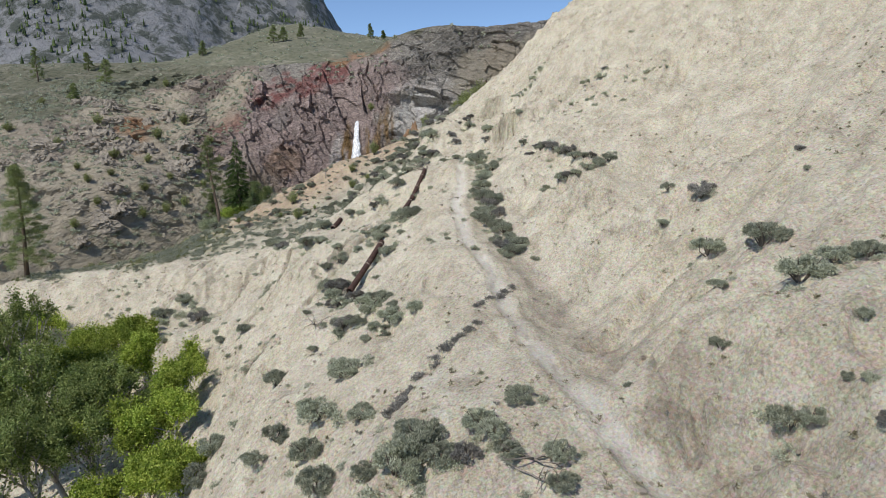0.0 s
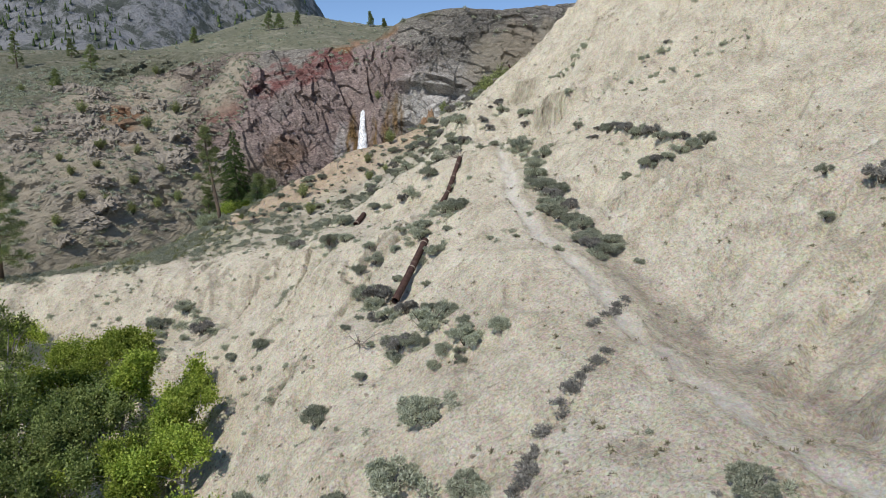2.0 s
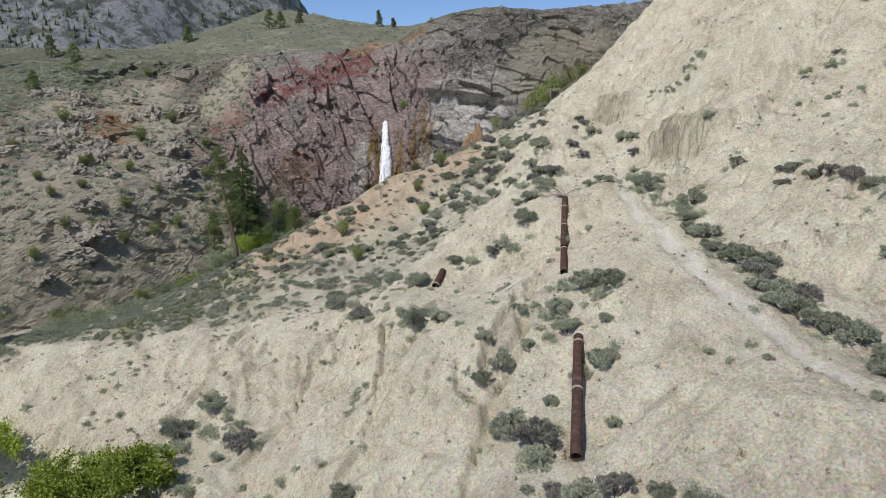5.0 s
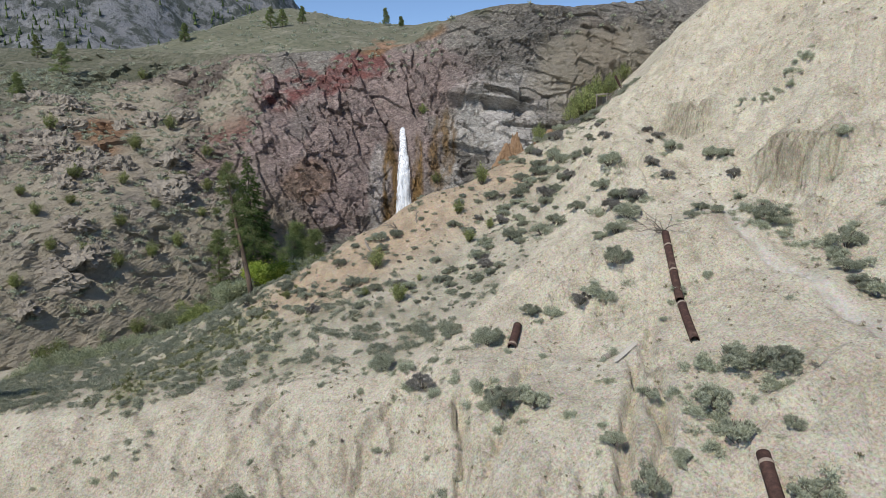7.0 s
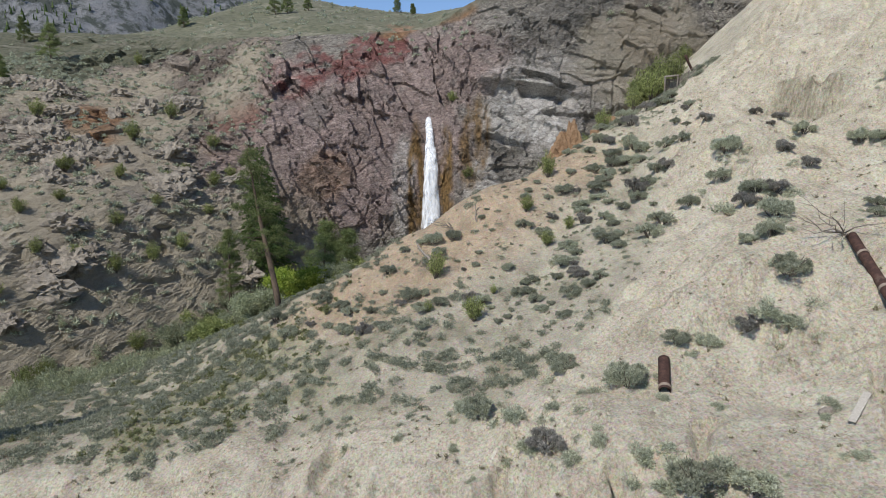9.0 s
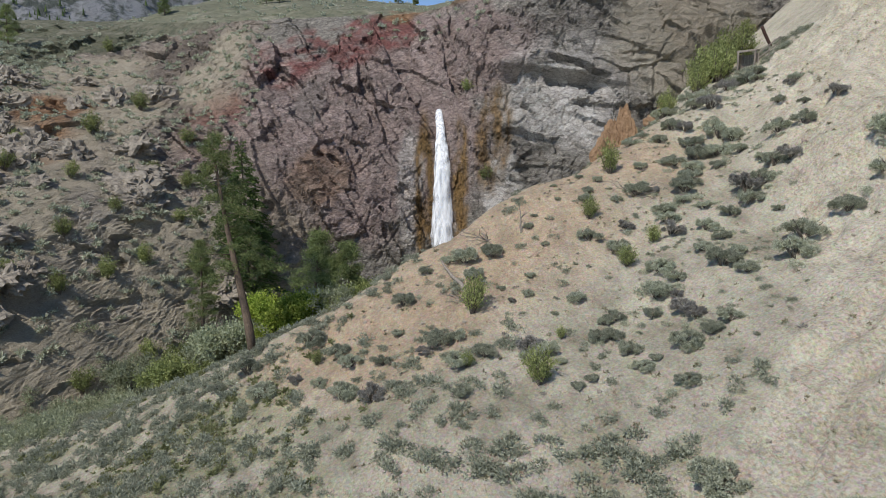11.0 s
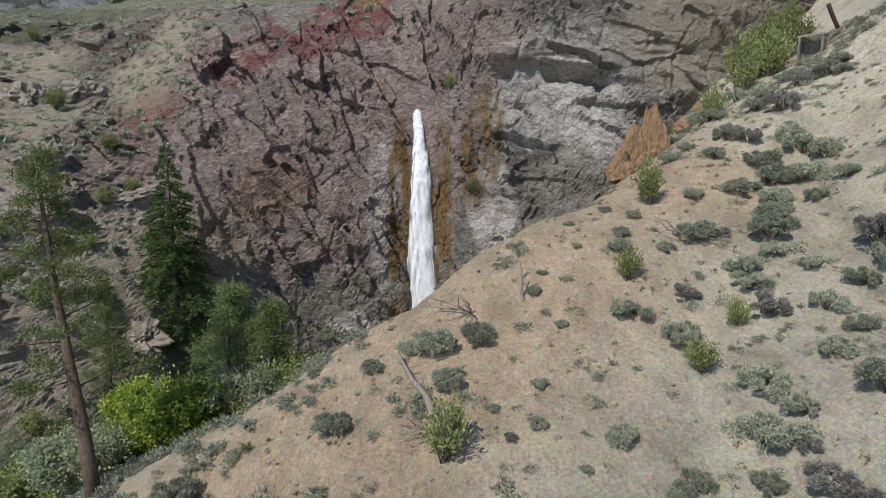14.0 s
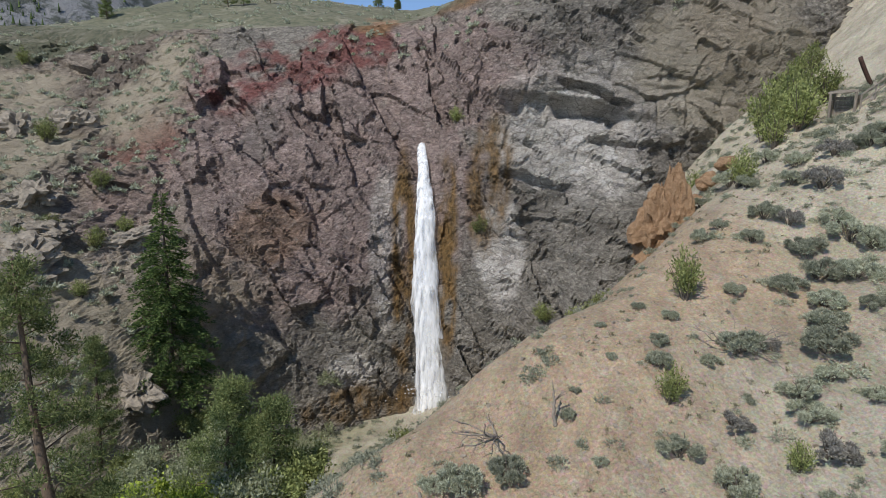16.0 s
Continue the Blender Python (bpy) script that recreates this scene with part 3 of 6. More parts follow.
def ground_material():
    m = Mat("hillside_soil", 0.95)
    big = m.noise(0.14, 5, 0.65)
    silt = m.ramp(big, (0.28, (0.43, 0.375, 0.265)), (0.5, (0.535, 0.475, 0.35)), (0.72, (0.61, 0.565, 0.445)))
    blotch = m.noise(1.3, 6, 0.72)
    silt = m.mix(m.ramp(blotch, (0.48, 0.0), (0.66, 0.5)), silt, (0.40, 0.35, 0.26))
    silt = m.mix(m.ramp(m.noise(0.55, 6, 0.7, None, 0.6), (0.5, 0.0), (0.68, 0.6)), silt, (0.62, 0.59, 0.50))
    crumb = m.noise(2.6, 9, 0.82)
    silt = m.mix(m.ramp(crumb, (0.52, 0.0), (0.61, 0.75)), silt, (0.34, 0.295, 0.215))
    silt = m.mix(m.ramp(crumb, (0.36, 0.4), (0.45, 0.0)), silt, (0.66, 0.625, 0.53))
    fine = m.noise(6.5, 7, 0.75)
    silt = m.mix(0.42, silt, m.ramp(fine, (0.36, (0.24, 0.205, 0.15)), (0.5, (0.60, 0.55, 0.43)), (0.7, (0.80, 0.75, 0.63))))
    streak = m.noise(1.6, 6, 0.7, m.scaled(1, 0.3, 0.4, radians(18)))
    silt = m.mix(m.ramp(streak, (0.56, 0.0), (0.72, 0.5)), silt, (0.31, 0.265, 0.195))
    sage = m.mix(m.noise(0.9, 6, 0.7), (0.34, 0.305, 0.225), (0.55, 0.505, 0.40))
    sage = m.mix(m.ramp(m.noise(0.22, 3), (0.45, 0.0), (0.65, 0.7)), sage, (0.27, 0.245, 0.17))
    ochre = m.mix(m.noise(1.4, 6, 0.7), (0.30, 0.225, 0.145), (0.54, 0.43, 0.305))
    # yellowish scarp silt, darkened in upright streaks for the shade of cracks and undercuts
    shaded_silt = m.ramp(m.noise(2.2, 6, 0.7, m.scaled(1.6, 1.6, 0.35)), (0.35, (0.22, 0.19, 0.13)), (0.6, (0.46, 0.415, 0.31)))
    silt = m.mix(m.weight("scarp"), silt, shaded_silt)
    c = m.mix(m.weight("sage"), silt, sage)
    c = m.mix(m.math("MULTIPLY", m.weight("draw"), 0.75), c, m.mix(fine, (0.19, 0.155, 0.115), (0.36, 0.305, 0.24)))
    c = m.mix(m.math("MULTIPLY", m.weight("meadow"), 0.6), c, (0.20, 0.205, 0.10))
    c = m.mix(m.weight("ochre"), c, ochre)
    c = m.mix(m.math("MULTIPLY", m.weight("path"), 0.9), c, (0.60, 0.555, 0.46))
    dash = m.noise(3.2, 8, 0.75, m.scaled(1.5, 0.55, 1.0, radians(-24)))
    c = m.mix(m.ramp(dash, (0.57, 0.0), (0.64, 0.75)), c, (0.50, 0.46, 0.40), "MULTIPLY")
    c = m.mix(m.ramp(m.noise(0.8, 7, 0.75), (0.52, 0.0), (0.66, 0.35)), c, (0.52, 0.48, 0.40))
    c = m.mix(m.math("MULTIPLY", m.weight("path"), 0.7), c, (0.60, 0.56, 0.475))
    speck = m.noise(7.5, 8, 0.82)
    c = m.mix(0.42, c, m.ramp(speck, (0.34, 0.1), (0.5, 0.47), (0.66, 0.88)), "OVERLAY")
    patch = m.noise(0.42, 7, 0.72, m.scaled(1.3, 0.7, 1.0, radians(-30)))
    c = m.mix(0.38, c, m.ramp(patch, (0.34, 0.18), (0.5, 0.5), (0.66, 0.74)), "OVERLAY")
    grit = m.voronoi(9.0, "F1", None, 1)
    c = m.mix(0.12, c, grit, "OVERLAY")
    m.colour(c)
    m.bump(blotch, 0.9, 0.3)
    m.bump(fine, 1.0, 0.12)
    m.bump(m.noise(20, 6, 0.8), 1.0, 0.03)
    return m.m


def dry_grass_colour(m):
    """Thin grey-green grass and sage over pale soil, as on the plateau."""
    c = m.mix(m.noise(0.05, 5, 0.6), (0.11, 0.115, 0.072), (0.205, 0.195, 0.135))
    c = m.mix(m.ramp(m.noise(0.09, 6, 0.75), (0.5, 0.0), (0.66, 0.7)), c, (0.33, 0.30, 0.235))
    return m.mix(m.ramp(m.noise(0.7, 7, 0.75), (0.47, 0.0), (0.58, 0.85)), c, (0.085, 0.095, 0.06))


def cliff_material():
    m = Mat("volcanic_rock", 0.85)
    skew = m.scaled(1, 1, 1.9, 0, radians(-40))
    big = m.noise(0.13, 5, 0.65)
    grain = m.noise(1.6, 8, 0.7, skew)
    grey = m.ramp(grain, (0.3, (0.105, 0.097, 0.083)), (0.5, (0.245, 0.226, 0.195)), (0.72, (0.45, 0.415, 0.36)))
    purple = m.ramp(grain, (0.3, (0.125, 0.092, 0.083)), (0.5, (0.295, 0.225, 0.202)), (0.72, (0.48, 0.395, 0.35)))
    red = m.ramp(grain, (0.3, (0.115, 0.04, 0.036)), (0.55, (0.235, 0.085, 0.075)), (0.75, (0.36, 0.19, 0.165)))
    rust = m.ramp(grain, (0.3, (0.15, 0.078, 0.04)), (0.7, (0.37, 0.225, 0.125)))
    dark = m.ramp(grain, (0.3, (0.07, 0.066, 0.06)), (0.55, (0.165, 0.155, 0.14)), (0.75, (0.30, 0.285, 0.26)))
    pale = m.ramp(grain, (0.3, (0.38, 0.35, 0.315)), (0.7, (0.74, 0.70, 0.645)))
    soil = m.mix(m.noise(0.8, 6, 0.65), (0.27, 0.235, 0.172), (0.50, 0.44, 0.335))
    c = m.mix(m.weight("purple"), grey, purple)
    c = m.mix(m.weight("dark"), c, dark)
    c = m.mix(m.weight("red"), c, red)
    c = m.mix(m.weight("rust"), c, rust)
    c = m.mix(m.weight("pale"), c, pale)
    c = m.mix(m.ramp(big, (0.50, 0.0), (0.68, 0.35)), c, (0.13, 0.112, 0.10))
    block = m.voronoi(0.55, "F1", m.warped(m.scaled(1, 1, 2.0, 0, radians(-40)), 0.5, 0.8), 1)
    c = m.mix(0.35, c, m.ramp(block, (0.0, 0.15), (1.0, 0.9)), "OVERLAY")
    joint = m.voronoi(0.42, "DISTANCE_TO_EDGE", m.warped(m.scaled(1, 1, 2.3, 0, radians(-38)), 1.6, 0.5))
    crack = m.voronoi(1.3, "DISTANCE_TO_EDGE", m.warped(m.scaled(1, 1, 2.0, 0, radians(-30)), 0.9, 1.0))
    c = m.mix(m.ramp(joint, (0.0, 0.7), (0.022, 0.0)), c, (0.05, 0.043, 0.038))
    c = m.mix(m.ramp(crack, (0.0, 0.5), (0.03, 0.0)), c, (0.08, 0.07, 0.063))
    c = m.mix(m.ramp(m.noise(0.5, 7, 0.75), (0.56, 0.0), (0.70, 0.5)), c, (0.42, 0.385, 0.335))
    speck = m.noise(5.5, 8, 0.8, skew)
    c = m.mix(0.55, c, m.ramp(speck, (0.35, 0.12), (0.5, 0.5), (0.65, 0.9)), "OVERLAY")
    c = m.mix(m.weight("soil"), c, m.mix(0.4, soil, m.ramp(speck, (0.35, 0.2), (0.65, 0.8)), "OVERLAY"))
    c = m.mix(m.weight("moss"), c, m.mix(m.ramp(m.noise(1.8, 6, 0.7, m.scaled(1.4, 1.4, 0.45)), (0.35, 0.0), (0.65, 1.0)), (0.06, 0.042, 0.018), (0.33, 0.20, 0.08)))
    c = m.mix(m.weight("turf"), c, dry_grass_colour(m))
    m.colour(c)
    m.bump(m.noise(0.9, 8, 0.75, skew), 1.0, 0.7)
    m.bump(m.ramp(joint, (0.0, 0.0), (0.06, 1.0)), 0.6, 0.3)
    m.bump(speck, 1.0, 0.16)
    return m.m


def plateau_material():
    m = Mat("plateau_grass", 0.95)
    c = dry_grass_colour(m)
    c = m.mix(m.weight("outcrop"), c, m.ramp(m.noise(0.9, 7, 0.7), (0.35, (0.11, 0.06, 0.035)), (0.65, (0.38, 0.25, 0.16))))
    m.colour(c)
    m.bump(m.noise(0.8, 6, 0.7), 0.8, 0.6)
    return m.m


def mountain_material():
    m = Mat("hazy_mountain_rock", 0.95)
    # rock greys with the blue haze of distance mixed into the colour
    c = m.mix(m.noise(0.012, 8, 0.7), (0.15, 0.157, 0.165), (0.36, 0.36, 0.365))
    c = m.mix(m.ramp(m.noise(0.02, 6, 0.7), (0.46, 0.0), (0.56, 0.85)), c, (0.06, 0.072, 0.055))
    m.colour(c)
    m.bump(m.noise(0.02, 8, 0.7), 1.0, 30.0)
    return m.m


def zone(cx, cz, rx, rz, tilt=0.0):
    """A soft-edged patch on the cliff's face."""
    a = radians(tilt)
    u = (cX - cx) * math.cos(a) + (cZ - cz) * math.sin(a)
    v = -(cX - cx) * math.sin(a) + (cZ - cz) * math.cos(a)
    wob = 0.35 * fbm(cX / 4, cZ / 4, cY / 6, seed=111, octaves=4)
    return smooth(1.15, 0.75, np.hypot(u / rx, v / rz) + wob)


ground.data.materials.append(ground_material())
weigh(cliff, "purple", np.clip(zone(-44, 3, 24, 16, 0) + zone(-30, 18, 18, 9) + zone(-60, 12, 10, 8), 0, 1))
blot = smooth(-0.35, 0.25, fbm(cX / 2.5, cZ / 1.6, cY / 3, seed=261, octaves=4))
weigh(cliff, "dark", np.clip(zone(-74, 14, 8, 10) + zone(-83, -1.5, 6, 5) + 0.7 * zone(-75, -12, 8, 5) + 0.4 * zone(-7, 22, 15, 6, 10) + 0.5 * zone(6, 28, 14, 5) + 0.6 * zone(-50, 9.5, 3, 4), 0, 1) * 0.85)
weigh(cliff, "red", np.clip(zone(-49, 18.5, 12, 5, 15) + zone(-39, 22, 7, 3) + zone(-64.5, 7.5, 6, 3.5, 10), 0, 1) * blot * 0.9)
weigh(cliff, "rust", np.clip(zone(-85, 6, 12, 3.4, -49) + zone(-36, 27, 5, 3) + zone(-25, 28.5, 4, 2.5) + zone(9, 24, 5, 7) * 0.2 + zone(-47, -2, 5, 4) * 0.5 + smooth(-56, -66, cX) * 0.25, 0, 1))
weigh(cliff, "pale", np.clip(zone(-12, 8, 9, 6, -8) + zone(-20.5, -4, 3, 6) + zone(-38, -19, 3.2, 2.2) + zone(-34, -4, 2.2, 10) * 0.6 + zone(-9, 13, 12, 6) * 0.5 + 0.4 * smooth(-52, -62, cX) * smooth(4, -8, cZ), 0, 1) * 0.9)
weigh(cliff, "soil", np.clip(scree * 0.9 + 0.55 * zone(9, 19, 13, 11) + zone(-64, -9, 9, 2.6, -50) + 0.75 * smooth(-44, -54, cX) * smooth(0, -10, cZ + 3 * fbm(cX / 5, cZ / 4, seed=285, octaves=3)), 0, 1))
stain = smooth(-0.55, 0.2, fbm(cX / 1.1, cZ / 3.0, cY / 4, seed=287, octaves=4))
weigh(cliff, "moss", stain * np.clip(zone(-31.9, -6, 1.5, 14) + zone(-26.4, -6, 1.3, 12) + zone(-21.5, 4, 2.6, 9, -8) * 0.85 + zone(-36, -23, 7, 2.6) * 0.8, 0, 1))
turf_z = np.interp(cX, [-110, -102, -99, -93.6, -82.8, -70.7, -58, -44, -31, -19, -8, 5], [9, 12.8, 16.7, 19.9, 23.4, 25, 26.5, 26, 26, 29.5, 32, 40])
weigh(cliff, "turf", smooth(-1.2, 1.2, cZ - turf_z + 2.6 * fbm(cX / 5, cZ / 4, seed=281, octaves=4)))
weigh(plateau, "outcrop", np.clip(1.3 * np.exp(-((pX + 36) / 6) ** 2 - ((pY - 195) / 9) ** 2) + 1.3 * np.exp(-((pX + 24.6) / 5) ** 2 - ((pY - 184) / 8) ** 2), 0, 1) * smooth(-0.2, 0.2, fbm(pX / 3, pY / 3, seed=283, octaves=3)))
cliff.data.materials.append(cliff_material())
plateau.data.materials.append(plateau_material())
mountain.data.materials.append(mountain_material())


# ---- building helpers ----
def mesh_of(name, verts, faces, mat, rounded=False):
    me = bpy.data.meshes.new(name)
    me.from_pydata(verts, [], faces)
    me.materials.append(mat)
    if rounded:
        me.polygons.foreach_set("use_smooth", np.ones(len(me.polygons), dtype=bool))
    return me


def part(name, me, parent, label=""):
    """A mesh as one part under a thing or under a part."""
    ob = new(name, me)
    ob.parent = parent
    return tagged(ob, label)


def thing(name, label, category, group=""):
    return tagged(new(name), label, category, group)


def tube(verts, faces, line, radii, sides=7, wob=0.0, rng=None):
    """A tapered limb along a line of points, closed at both ends."""
    start = len(verts)
    line = [Vector(p) for p in line]
    for i, p in enumerate(line):
        d = (line[min(i + 1, len(line) - 1)] - line[max(i - 1, 0)]).normalized()
        a = d.orthogonal().normalized()
        b = d.cross(a)
        for k in range(sides):
            t = 2 * math.pi * k / sides
            r = radii[i] * (1 + (wob * (rng.random() - 0.5) if rng else 0))
            verts.append(tuple(p + (a * math.cos(t) + b * math.sin(t)) * r))
    for i in range(len(line) - 1):
        for k in range(sides):
            a, b = start + i * sides + k, start + i * sides + (k + 1) % sides
            faces.append((a, b, b + sides, a + sides))
    faces.append(tuple(start + k for k in range(sides))[::-1])
    faces.append(tuple(start + (len(line) - 1) * sides + k for k in range(sides)))


def unit(v):
    return v / np.maximum(np.linalg.norm(v, axis=-1, keepdims=True), 1e-9)


def blades(base, way, length, width, rng, fold=0.25, pair=True):
    """Leaf blades: a folded pair of triangles, or one, from each base along its way. Returns vertices and faces."""
    n = len(base)
    way = unit(way)
    side = unit(np.cross(way, rng.normal(size=(n, 3))))
    up = np.cross(side, way)
    length = np.broadcast_to(length, n)[:, None]
    width = np.broadcast_to(width, n)[:, None]
    mid = base + way * length * 0.5
    v = np.stack([base, mid + side * width * 0.5 + up * width * fold, base + way * length, mid - side * width * 0.5 + up * width * fold], 1)
    if not pair:
        v = np.stack([base - side * width * 0.5, base + side * width * 0.5, base + way * length], 1)
        return v.reshape(-1, 3), np.arange(n * 3).reshape(-1, 3)
    i = np.arange(n)[:, None] * 4
    f = np.concatenate([i + np.array([[0, 1, 2]]), i + np.array([[0, 2, 3]])])
    return v.reshape(-1, 3), f


def leaf_mesh(name, sets, mat):
    verts, faces, n = [], [], 0
    for v, f in sets:
        verts.append(v)
        faces.append(f + n)
        n += len(v)
    return mesh_of(name, np.concatenate(verts).tolist(), np.concatenate(faces).tolist(), mat)


# ---- plant materials ----
def leaf_material(name, dark, mid, light, through_leaf=0.25):
    m = Mat(name, 0.75)
    each = m.island()
    c = m.ramp(each, (0.0, dark), (0.5, mid), (1.0, light))
    hue = m.t.nodes.new("ShaderNodeHueSaturation")
    m.link(c, hue.inputs["Color"])
    m.link(m.math("ADD", m.math("MULTIPLY", m.random(), 0.5), 0.75), hue.inputs["Value"])
    m.link(m.math("ADD", m.math("MULTIPLY", m.noise(0.7, 2), 0.04), 0.48), hue.inputs["Hue"])
    m.colour(hue.outputs[0])
    thin = m.t.nodes.new("ShaderNodeBsdfTranslucent")
    m.link(hue.outputs[0], thin.inputs["Color"])
    mixer = m.t.nodes.new("ShaderNodeMixShader")
    mixer.inputs[0].default_value = through_leaf
    m.link(m.b.outputs[0], mixer.inputs[1])
    m.link(thin.outputs[0], mixer.inputs[2])
    m.link(mixer.outputs[0], m.t.nodes["Material Output"].inputs["Surface"])
    return m.m


def bark_material(name, dark, light):
    m = Mat(name, 0.9)
    long = m.noise(3.0, 6, 0.7, m.scaled(4, 4, 0.6))
    m.colour(m.ramp(long, (0.3, dark), (0.7, light)))
    m.bump(long, 0.8, 0.05)
    return m.m


SAGE_LEAF = leaf_material("sage_leaf", (0.215, 0.23, 0.165), (0.37, 0.39, 0.29), (0.52, 0.54, 0.42), 0.38)
DRY_LEAF = leaf_material("dry_brush", (0.15, 0.143, 0.125), (0.25, 0.24, 0.215), (0.36, 0.345, 0.31), 0.3)
GREEN_LEAF = leaf_material("shrub_leaf", (0.13, 0.155, 0.058), (0.265, 0.30, 0.115), (0.41, 0.445, 0.19), 0.45)
BRIGHT_LEAF = leaf_material("cottonwood_leaf", (0.13, 0.19, 0.03), (0.29, 0.37, 0.06), (0.50, 0.56, 0.13), 0.45)
DULL_LEAF = leaf_material("alder_leaf", (0.105, 0.145, 0.04), (0.225, 0.285, 0.092), (0.39, 0.445, 0.17), 0.45)
FIR_LEAF = leaf_material("fir_needle", (0.032, 0.055, 0.018), (0.075, 0.12, 0.036), (0.16, 0.215, 0.07), 0.3)
PINE_LEAF = leaf_material("pine_needle", (0.10, 0.135, 0.05), (0.215, 0.265, 0.105), (0.37, 0.415, 0.18), 0.4)
GRASS_LEAF = leaf_material("dry_grass", (0.17, 0.15, 0.09), (0.27, 0.245, 0.155), (0.36, 0.33, 0.22))
MEADOW_LEAF = leaf_material("meadow_grass", (0.15, 0.16, 0.07), (0.24, 0.255, 0.12), (0.33, 0.335, 0.18), 0.4)
WILLOW_LEAF = leaf_material("willow_leaf", (0.23, 0.255, 0.15), (0.38, 0.41, 0.26), (0.53, 0.56, 0.39), 0.5)
WOOD = bark_material("sage_stem", (0.07, 0.058, 0.045), (0.20, 0.17, 0.14))
FIR_BARK = bark_material("fir_bark", (0.045, 0.036, 0.03), (0.14, 0.115, 0.095))
PINE_BARK = bark_material("pine_bark", (0.06, 0.045, 0.034), (0.19, 0.14, 0.10))
PALE_BARK = bark_material("pale_bark", (0.17, 0.155, 0.13), (0.42, 0.40, 0.36))
DEAD_WOOD = bark_material("weathered_wood", (0.13, 0.105, 0.085), (0.36, 0.32, 0.27))


# ---- plants ----
def dome_leaves(rng, lobes, per, size, squash, leaf, spread_out=0.36):
    """Leaf blades on lobes over a low dome one metre across."""
    sets = []
    for _ in range(lobes):
        a, r = rng.uniform(0, 2 * math.pi), spread_out * math.sqrt(rng.uniform(0, 1))
        c = np.array([r * math.cos(a), r * math.sin(a), squash * (0.72 - 1.3 * r * r) * rng.uniform(0.55, 1.0)])
        rad = rng.uniform(0.08, 0.17)
        d = unit(rng.normal(size=(per, 3)) + np.array([0, 0, 0.35]))
        base = c + d * rad * rng.uniform(0.45, 1.0, (per, 1)) * np.array([1, 1, 0.85])
        base[:, 2] = np.maximum(base[:, 2], 0.01)
        way = d + np.array([0, 0, 0.5]) + 0.5 * rng.normal(size=(per, 3))
        sets.append(blades(base, way, size * rng.uniform(0.7, 1.3, per), size * 0.6, rng, pair=False))
    return leaf_mesh("foliage", sets, leaf)


def stem_mesh(rng, count, tall, out, mat, thick=0.012):
    v, f = [], []
    for _ in range(count):
        a, r = rng.uniform(0, 2 * math.pi), out * rng.uniform(0.3, 1.0)
        tip = Vector((r * math.cos(a), r * math.sin(a), tall * rng.uniform(0.55, 1.0)))
        bendy = Vector(rng.normal(size=3)) * 0.05
        tube(v, f, [(0, 0, -0.12), tuple(tip * 0.45 + bendy), tuple(tip)], [thick * 1.6, thick, thick * 0.4], 4)
    return mesh_of("woody_base", v, f, mat)


def sagebrush(seed, leaf=SAGE_LEAF, lobes=15, label="grey-green rounded sagebrush rooted in pale silt"):
    rng = np.random.default_rng(seed)
    bush = thing("sagebrush", label, "shrub", "sagebrush on the slopes")
    part("foliage", dome_leaves(rng, lobes + 5, 230, 0.050, 0.62, leaf, 0.42), bush)
    tagged(part("woody_base", stem_mesh(rng, 12, 0.5, 0.42, WOOD, 0.014), bush), kind="stuff")
    return bush


def green_shrub(seed, leaf=GREEN_LEAF, label="upright green leafy shrub on the scree"):
    rng = np.random.default_rng(seed)
    bush = thing("shrub", label, "shrub", "green shrubs")
    sets = []
    for _ in range(46):
        a, r = rng.uniform(0, 2 * math.pi), 0.46 * math.sqrt(rng.uniform(0, 1))
        tip = np.array([r * math.cos(a), r * math.sin(a), 1.15 * (1 - 1.6 * r * r) * rng.uniform(0.6, 1.05)])
        t = rng.uniform(0.3, 1.0, (26, 1))
        base = tip * t * np.array([1, 1, 1]) + 0.05 * rng.normal(size=(26, 3))
        base[:, 2] = np.maximum(base[:, 2], 0.02)
        sets.append(blades(base, tip + 0.6 * rng.normal(size=(26, 3)), 0.085 * rng.uniform(0.7, 1.4, 26), 0.04, rng))
    part("foliage", leaf_mesh("foliage", sets, leaf), bush)
    tagged(part("woody_base", stem_mesh(rng, 18, 1.0, 0.4, WOOD, 0.010), bush), kind="stuff")
    return bush


